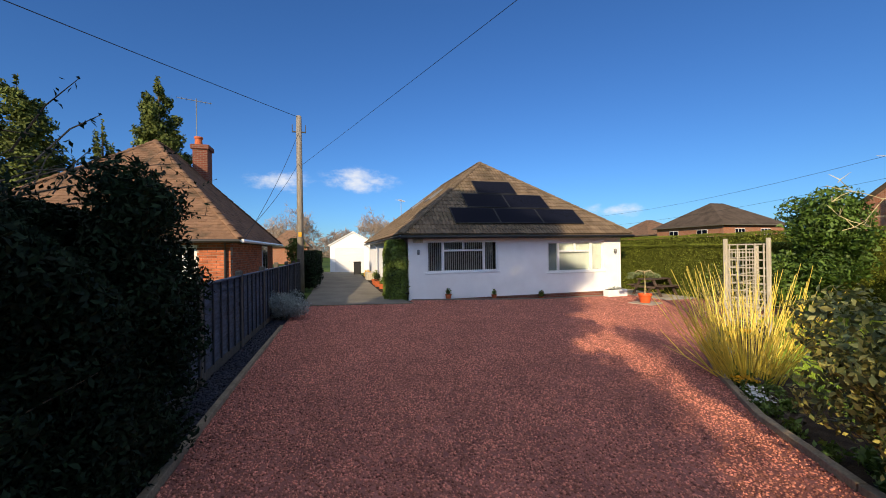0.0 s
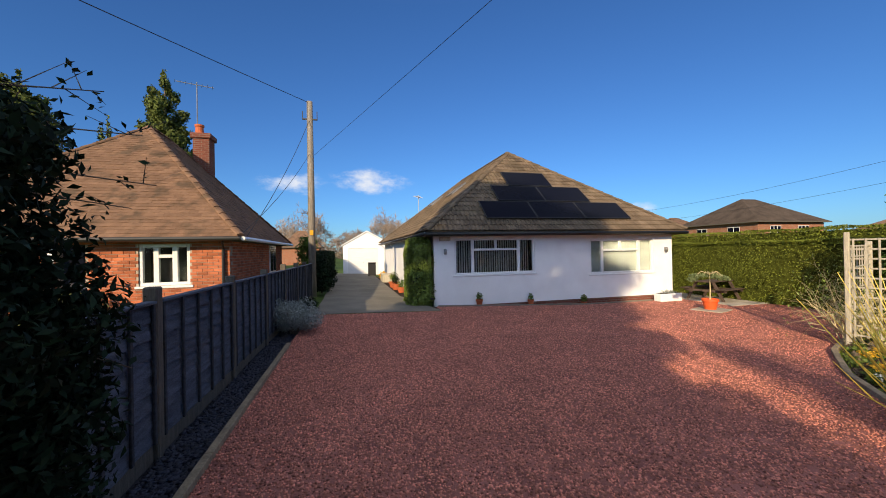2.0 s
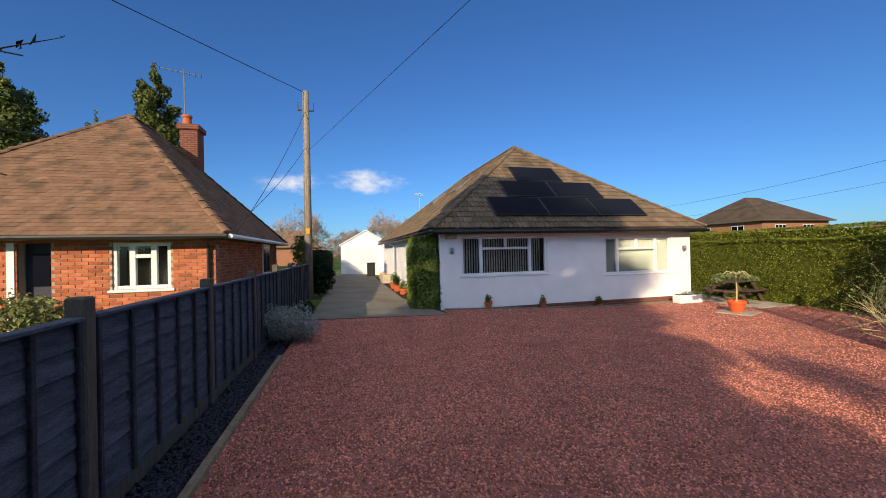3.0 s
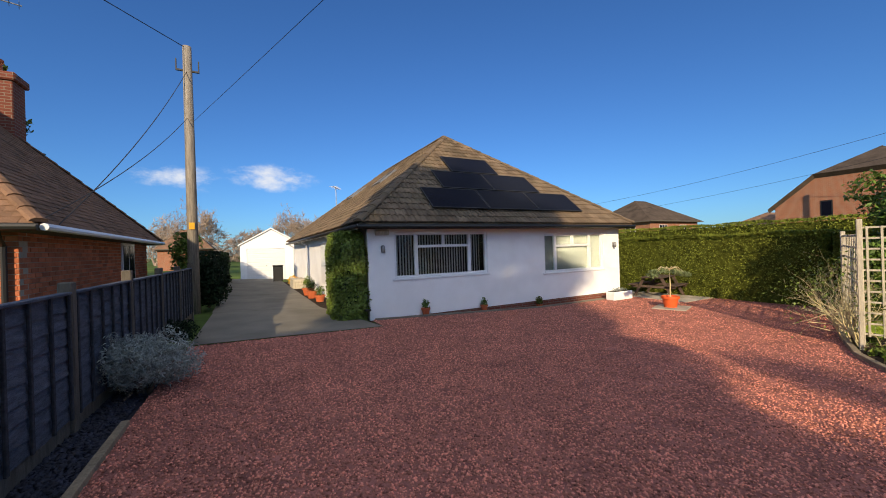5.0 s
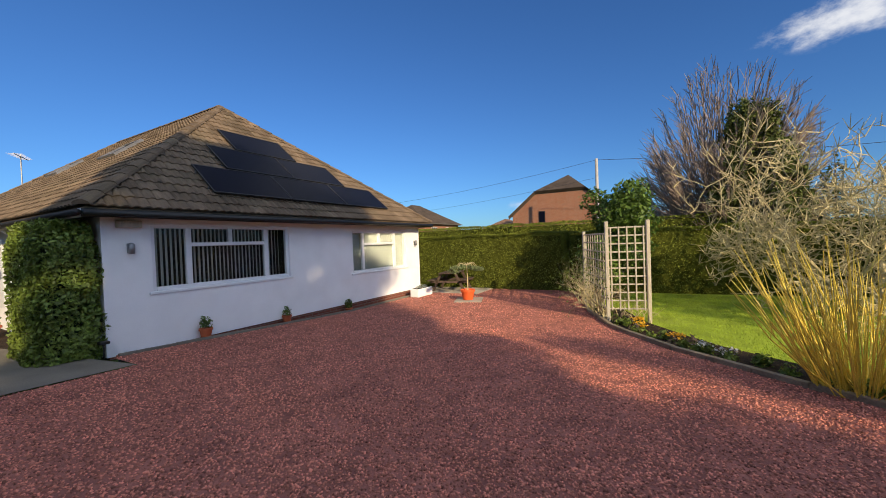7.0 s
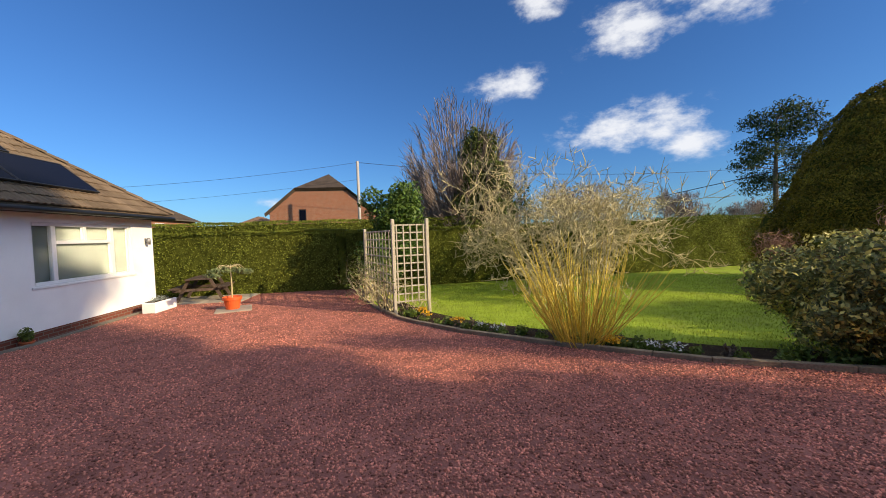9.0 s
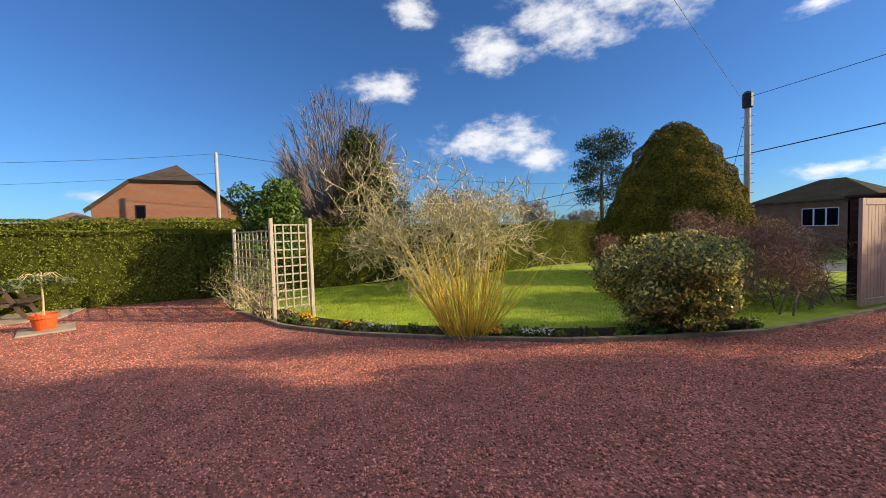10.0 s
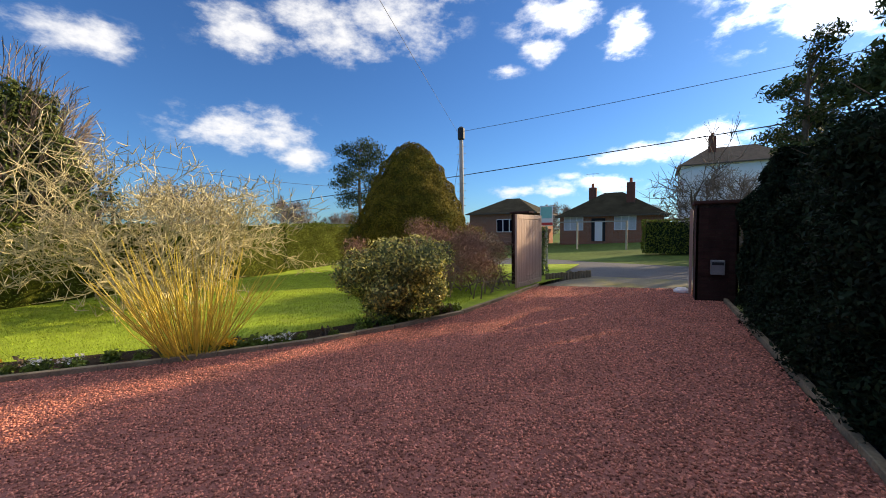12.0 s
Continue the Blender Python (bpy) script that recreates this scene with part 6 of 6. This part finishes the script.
# ---- houses beyond the hedge ----
bh = thing("house", (42, 14.3, -0.5), "red brick house with clipped gable roof", "house")
bb2 = Vector(bh.location)
sh = Shape()
prof = [(19.13, -0.6), (19.13, 4.12), (16.7, 6.2), (11.85, 6.2), (9.4, 4.12), (9.4, -0.6)]
sh.add([(38, y, z) for y, z in prof] + [(49.5, y, z) for y, z in prof], [(0, 1, 2, 3, 4, 5), (11, 10, 9, 8, 7, 6)] + [(i, i + 6, (i + 1) % 6 + 6, (i + 1) % 6) for i in range(6)])
part("wall", at_base(sh, bb2), M_BRICKWORK, bh)
sh = Shape()
sh.add([(37.7, 19.52, 3.95), (37.7, 16.7, 6.31), (37.7, 11.84, 6.31), (37.7, 9.02, 3.95), (42.5, 14.27, 8.35), (50, 14.27, 8.35), (50, 19.52, 3.95), (50, 9.02, 3.95)], [(0, 1, 4, 5, 6), (1, 2, 4), (2, 3, 7, 5, 4)])
part("roof", at_base(sh, bb2), M_ROOFDARK, bh)
edge = [(19.52, 3.95), (16.7, 6.31), (11.84, 6.31), (9.02, 3.95)]
sh = Shape().add([(37.69, y, z) for y, z in edge] + [(37.99, y, z - 0.3) for y, z in edge], [(i, i + 1, i + 5, i + 4) for i in range(3)])
part("eaves_board", at_base(sh, bb2), M_ROOFDARK, bh)
w = part("window", at_base(Shape().box(37.96, 15.75, 3.15, 38.0, 16.4, 4.3), bb2), M_BLACK, bh)
part("pane", at_base(Shape().box(37.94, 15.82, 3.22, 37.96, 16.33, 4.2), bb2), M_SOLAR, w)
gable_free_house("house", 46.6, 57.4, 35.4, 45.4, -0.4, 4.4, 7.75, 4.7, M_BRICKWORK, M_ROOFDARK, "brown roofed brick bungalow beyond the hedge", [("y0", 48.5, 2.6, 50.2, 3.9), ("y0", 53, 2.6, 54.8, 3.9), ("x0", 37.5, 2.6, 39, 3.9), ("x0", 41.8, 2.6, 43.3, 3.9)], 0.5)
gable_free_house("house", 47.5, 56, 48, 56, -0.4, 3.6, 6.3, 4, M_BRICKWORK, M_TILE_N, "distant red roofed house", [], 0.4)
gable_free_house("house", 46, 54, 21, 27, -0.4, 2.6, 4.4, 3.5, M_BRICKWORK, M_TILE_N, "low red roofed house behind the hedges", [], 0.4)
gable_free_house("house", 33, 42, -3, 5, -0.4, 3.2, 4.6, 3.5, M_BRICKWORK, M_ROOFDARK, "dark roofed house behind the bare tree", [("x0", 0, 1.8, 2, 3)], 0.4)
gable_free_house("house", -9.5, -4.0, 62, 68, 0, 2.6, 5.2, 2.6, M_BRICKWORK, M_TILE_N, "distant brown roofed house behind the hedge", [], 0.4)

# ---- far trees ----
for x, y, h, l in ((-9, 92, 13, "distant bare winter tree beyond the garage"), (10, 92, 14, "broad distant bare tree above the rooftops"), (16, 100, 10, "distant bare tree in the hedgerow"), (-16, 100, 11, "distant bare tree beyond the houses"), (2, 105, 10, "distant bare tree with brown twigs"),
                  (70, -48, 12, "distant bare tree past the garden"), (72, -66, 9.5, "distant pale bare tree past the yew"), (20, -75, 9, "far bare tree beyond the road"), (2, -80, 8, "far bare tree behind the bungalow")):
    bare_tree((x, y, -0.3), h, l, 5, h * 0.022, 0.5, 0.12, 3, M_FARTWIG, M_FARTWIG, lean=0.14, first=0.3, forks=(3, 3), twigs=4, twig_r=0.035, twig_len=(0.05, 0.1))
cl = clumped(0, (0, 0, 0), 2.2, 1.4, 12, 1.2, 0.7, 0.8)
shrub("shrub", (30, -18.5, -0.5), cl, 4000, 0.25, M_HEDGE, "rounded green evergreen beyond the far hedge")
hl = [(rng.uniform(-190, 190), 120 + rng.uniform(-8, 8), 1.5, rng.uniform(4, 9), 3, rng.uniform(4.0, 7.0)) for i in range(80)]
hl += [(rng.uniform(-190, 190), -105 + rng.uniform(-8, 8), 1.5, rng.uniform(4, 9), 3, rng.uniform(1.6, 3.0)) for i in range(60)]
hl += [(112 + rng.uniform(-8, 8), rng.uniform(-110, 120), 1.5, 3, rng.uniform(4, 9), rng.uniform(2.0, 3.6)) for i in range(50)]
p, d = crown_points(80000, hl, 0.4)
v, f = leaf_cards(p, 1.0, 0.3, d, 0.9)
tagged(new("far_woods", raw_mesh("far_woods", v, f, M_FARTWIG)), "line of far brown winter woodland", "trees", "", "stuff")

# ---- pieces: roof tiles, bricks, stones, blades ----
u_mid, u_len = RX - EX0, EX1 - EX0
tiled_slope((EX0, EY0, EZ), (1, 0, 0), FRONT_UP, u_len, FH, lambda v: u_mid * v / FH + 0.04, lambda v: u_len - (u_len - u_mid) * v / FH - 0.04, 0.33, 0.30, house, HB, M_TILE, 300)
SIDE_UP = Vector((RX - EX0, 0, RIDGE_Z - EZ))
SH2 = SIDE_UP.length
L2 = EY1 - EY0
# left slope: u runs towards the front
tiled_slope((EX0, EY1, EZ), (0, -1, 0), SIDE_UP, L2, SH2, lambda v: (EY1 - RY1) * v / SH2 + 0.04, lambda v: L2 - (RY0 - EY0) * v / SH2 - 0.04, 0.33, 0.30, house, HB, M_TILE, 0)
ridge_caps([((EX0, EY0, EZ + 0.03), (RX, RY0, RIDGE_Z)), ((EX1, EY0, EZ + 0.03), (RX, RY0, RIDGE_Z)), ((RX, RY0, RIDGE_Z), (RX, RY1, RIDGE_Z)), ((EX0, EY1, EZ + 0.03), (RX, RY1, RIDGE_Z))], house, HB, M_TILE)

# neighbour roof, small plain tiles
nup = Vector((0, RYa - ny0, NA - NE))
nl, nh = nx1 - nx0, nup.length
um = RXn - nx0
tiled_slope((nx0, ny0, NE + 0.02), (1, 0, 0), nup, nl, nh, lambda v: um * v / nh + 0.03, lambda v: nl - (nl - um) * v / nh - 0.03, 0.2, 0.13, nb, NB, M_TILE_N, 0, flat=True)
nsup = Vector((RXn - nx1, 0, NA - NE))
ns, nsl = nsup.length, ny1 - ny0
tiled_slope((nx1, ny0, NE + 0.02), (0, 1, 0), nsup, nsl, ns, lambda v: (RYa - ny0) * v / ns + 0.03, lambda v: nsl - (ny1 - RYb) * v / ns - 0.03, 0.2, 0.13, nb, NB, M_TILE_N, 0, flat=True)
ridge_caps([((nx0, ny0, NE + 0.05), (RXn, RYa, NA)), ((nx1, ny0, NE + 0.05), (RXn, RYa, NA)), ((RXn, RYa, NA), (RXn, RYb, NA)), ((nx1, ny1, NE + 0.05), (RXn, RYb, NA))], nb, NB, M_TILE_N, 0.1, 0.32)
part("gutter", at_base(Shape().tube([(nx0, ny0 - 0.05, NE - 0.02), (nx1, ny0 - 0.05, NE - 0.02)], 0.05, 8), NB), M_BLACK, nb)
part("gutter", at_base(Shape().tube([(nx1 + 0.05, ny0, NE - 0.02), (nx1 + 0.05, ny1, NE - 0.02)], 0.05, 8), NB), M_UPVC, nb)
part("downpipe", at_base(Shape().tube([(NX1 - 0.12, NY0 - 0.06, 0), (NX1 - 0.12, NY0 - 0.06, 1.8), (NX1 - 0.05, ny0, 2.0)], 0.035, 8), NB), M_BLACK, nb)
part("soffit", at_base(Shape().box(nx0, ny0, NE - 0.07, nx1, ny1, NE - 0.03), NB), M_POST, nb)
nd = thing("porch_door", (-5.98, NY0 + 0.1, 0.0), "grey recessed front door in the brick wall", "door")
part("door", Shape().box(-0.26, 0.1, 0, 0.26, 0.14, 1.95), M_SLATE, nd, bevel=0.01)
part("door_pane", Shape().box(-0.14, 0.085, 1.1, 0.14, 0.1, 1.75), M_SOLAR, nd)
part("post", Shape().box(-0.42, -0.12, 0, -0.3, 0.0, 1.96), M_UPVC, nd)
part("side_window", at_base(Shape().box(NX1 - 0.012, 16.9, 0.95, NX1 + 0.02, 18.1, 2.0), NB), M_UPVC, nb, "white side window frame", bevel=0.006)
for k in range(2):
    part("pane", at_base(Shape().box(NX1 + 0.02, 16.98 + k * 0.56, 1.03, NX1 + 0.028, 17.46 + k * 0.56, 1.92), NB), M_SOLAR, nb)

BL, BH, JT = 0.215, 0.065, 0.01
brick_mesh = {}


def brick_at(w, length_axis):
    key = (round(w, 2), length_axis)
    if key not in brick_mesh:
        s = Shape().box(0, 0, 0, w, 0.05, BH) if length_axis == "x" else Shape().box(-0.05, 0, 0, 0, w, BH)
        brick_mesh[key] = mesh_of("brick", s, M_BRICK, 0.004)
    return brick_mesh[key]


def laid(a0, a1, z0, z1, holes, place):
    """Bricks in stretcher bond along a0..a1 that miss the openings; place(a, z, width)."""
    r, z = 0, z0
    while z + BH < z1:
        a = a0 - (0.1125 if r % 2 else 0)
        while a < a1 - 0.03:
            lo, hi = max(a, a0), min(a + BL, a1)
            for h in holes:
                if h[1] - 0.02 < z + BH / 2 < h[3] + 0.02:
                    if lo < h[2] and hi > h[0]:
                        if lo < h[0]:
                            hi = h[0]
                        elif hi > h[2]:
                            lo = h[2]
                        else:
                            hi = lo
            if hi - lo > 0.05:
                place(lo, z, hi - lo)
            a += BL + JT
        z, r = z + BH + JT, r + 1


front_bricks, side_bricks = [], []
laid(NX0, NX1, 0.0, NE, NH, lambda a, z, w: front_bricks.append((a, z, w)))
laid(NY0 + 0.001, NY1 + 2, 0.0, NE, [(16.85, 0.9, 18.15, 2.05)], lambda a, z, w: side_bricks.append((a, z, w)))
front_bricks.sort(key=lambda q: (q[1] < 0.5, -q[0]))
rest = Shape()
for i, (a, z, w) in enumerate(front_bricks):
    y = NY0 - 0.002 + rng.uniform(-0.002, 0.002)
    if i < 300:
        o = new("brick", brick_at(w, "x"))
        o.parent = nb
        o.location = (a - NB.x, y - NB.y, z - NB.z)
    else:
        rest.box(a - NB.x, y - NB.y, z - NB.z, a + w - NB.x, y + 0.05 - NB.y, z + BH - NB.z)
for a, z, w in side_bricks:
    rest.box(NX1 - 0.05 - NB.x, a - NB.y, z - NB.z, NX1 + rng.uniform(-0.002, 0.002) - NB.x, a + w - NB.y, z + BH - NB.z)
tagged(part("bricks", rest, M_BRICK, nb), kind="stuff")


def inside(px, py, poly):
    res = np.zeros(len(px), dtype=bool)
    n = len(poly)
    for i in range(n):
        (xa, ya), (xb, yb) = poly[i], poly[(i + 1) % n]
        if ya == yb:
            continue
        c = ((ya > py) != (yb > py)) & (px < (xb - xa) * (py - ya) / (yb - ya) + xa)
        res ^= c
    return res


def zs_of(x):
    return -0.0967 - 0.0417 * np.clip(x, -3.0, 8.5)


def scatter_stones(name, n, poly, box, mat, label, lo, hi, falloff, flat=0.7, dz=0.0):
    """Loose angular stones over an outline, denser where the walk passes."""
    px, py = rng.uniform(box[0], box[2], n * 6), rng.uniform(box[1], box[3], n * 6)
    ok = inside(px, py, poly)
    d = np.minimum(np.hypot(px - 0.5, (py - 5.5) * 0.75), 50)
    ok &= rng.random(len(px)) < 1 / (1 + (d / falloff) ** 2)
    px, py = px[ok][:n], py[ok][:n]
    k = len(px)
    base = np.array([(1, 0, 0), (0, 1, 0), (-1, 0, 0), (0, -1, 0), (0.1, 0.1, 1), (0, 0, -1)], dtype=float)
    s = rng.uniform(lo, hi, k)
    v = base[None] * s[:, None, None] * rng.uniform(0.65, 1.35, (k, 6, 1))
    v[:, :, 2] *= flat
    v[:, :, :2] += rng.normal(size=(k, 6, 2)) * s[:, None, None] * 0.2
    a, b = rng.random(k) * 6.28, rng.normal(size=k) * 0.5
    ca, sa, cb, sb = np.cos(a), np.sin(a), np.cos(b), np.sin(b)
    x, y, z = v[:, :, 0].copy(), v[:, :, 1].copy(), v[:, :, 2].copy()
    y, z = y * cb[:, None] - z * sb[:, None], y * sb[:, None] + z * cb[:, None]
    v[:, :, 0], v[:, :, 1], v[:, :, 2] = x * ca[:, None] - y * sa[:, None], x * sa[:, None] + y * ca[:, None], z
    v += np.stack([px, py, zs_of(px) + s * 0.3 + dz], axis=1)[:, None, :]
    f = np.array([(0, 1, 4), (1, 2, 4), (2, 3, 4), (3, 0, 4), (1, 0, 5), (2, 1, 5), (3, 2, 5), (0, 3, 5)])
    faces = (f[None] + (np.arange(k) * 6)[:, None, None]).reshape(-1, 3)
    tagged(new(name, raw_mesh(name, v.reshape(-1, 3), faces, mat)), label, "gravel", "", "stuff")


scatter_stones("gravel", 210000, GRAVEL, (-1.3, -3.9, 14.6, 14.45), M_STONE, "loose red gravel stones over the drive", 0.0065, 0.0155, 5.0)
scatter_stones("slate_chippings", 9000, [(-1.72, 3.0), (-1.34, 3.0), (-1.25, 9.8), (-1.2, 13), (-1.5, 13), (-1.62, 9)], (-1.75, 3, -1.2, 13), M_SLATE, "dark slate chippings by the fence", 0.015, 0.035, 9.0, 0.35, -0.02)

# grass blades
n = 60000
gx, gy = rng.uniform(3.2, 14.5, n * 2), rng.uniform(-6, 8.3, n * 2)
lawn_poly = [(x + 0.5, y - 0.55) for x, y in KERB[2:9]] + [(11.5, 7.6), (14.4, 8.0), (15.0, -6), (4.4, -6)]
ok = inside(gx, gy, lawn_poly)
gx, gy = gx[ok][:n], gy[ok][:n]
k = len(gx)
h = rng.uniform(0.02, 0.05, k)
a = rng.random(k) * 6.28
w = 0.006
bx, by = np.cos(a) * w, np.sin(a) * w
lx, ly = rng.normal(size=k) * 0.018, rng.normal(size=k) * 0.018
zz = zs_of(gx) - 0.02
v = np.stack([np.stack([gx - bx, gy - by, zz], 1), np.stack([gx + bx, gy + by, zz], 1), np.stack([gx + lx, gy + ly, zz + h], 1)], axis=1).reshape(-1, 3)
tagged(new("grass", raw_mesh("grass", v, np.arange(3 * k).reshape(-1, 3), M_GRASS)), "short green blades of lawn grass", "grass", "", "stuff")
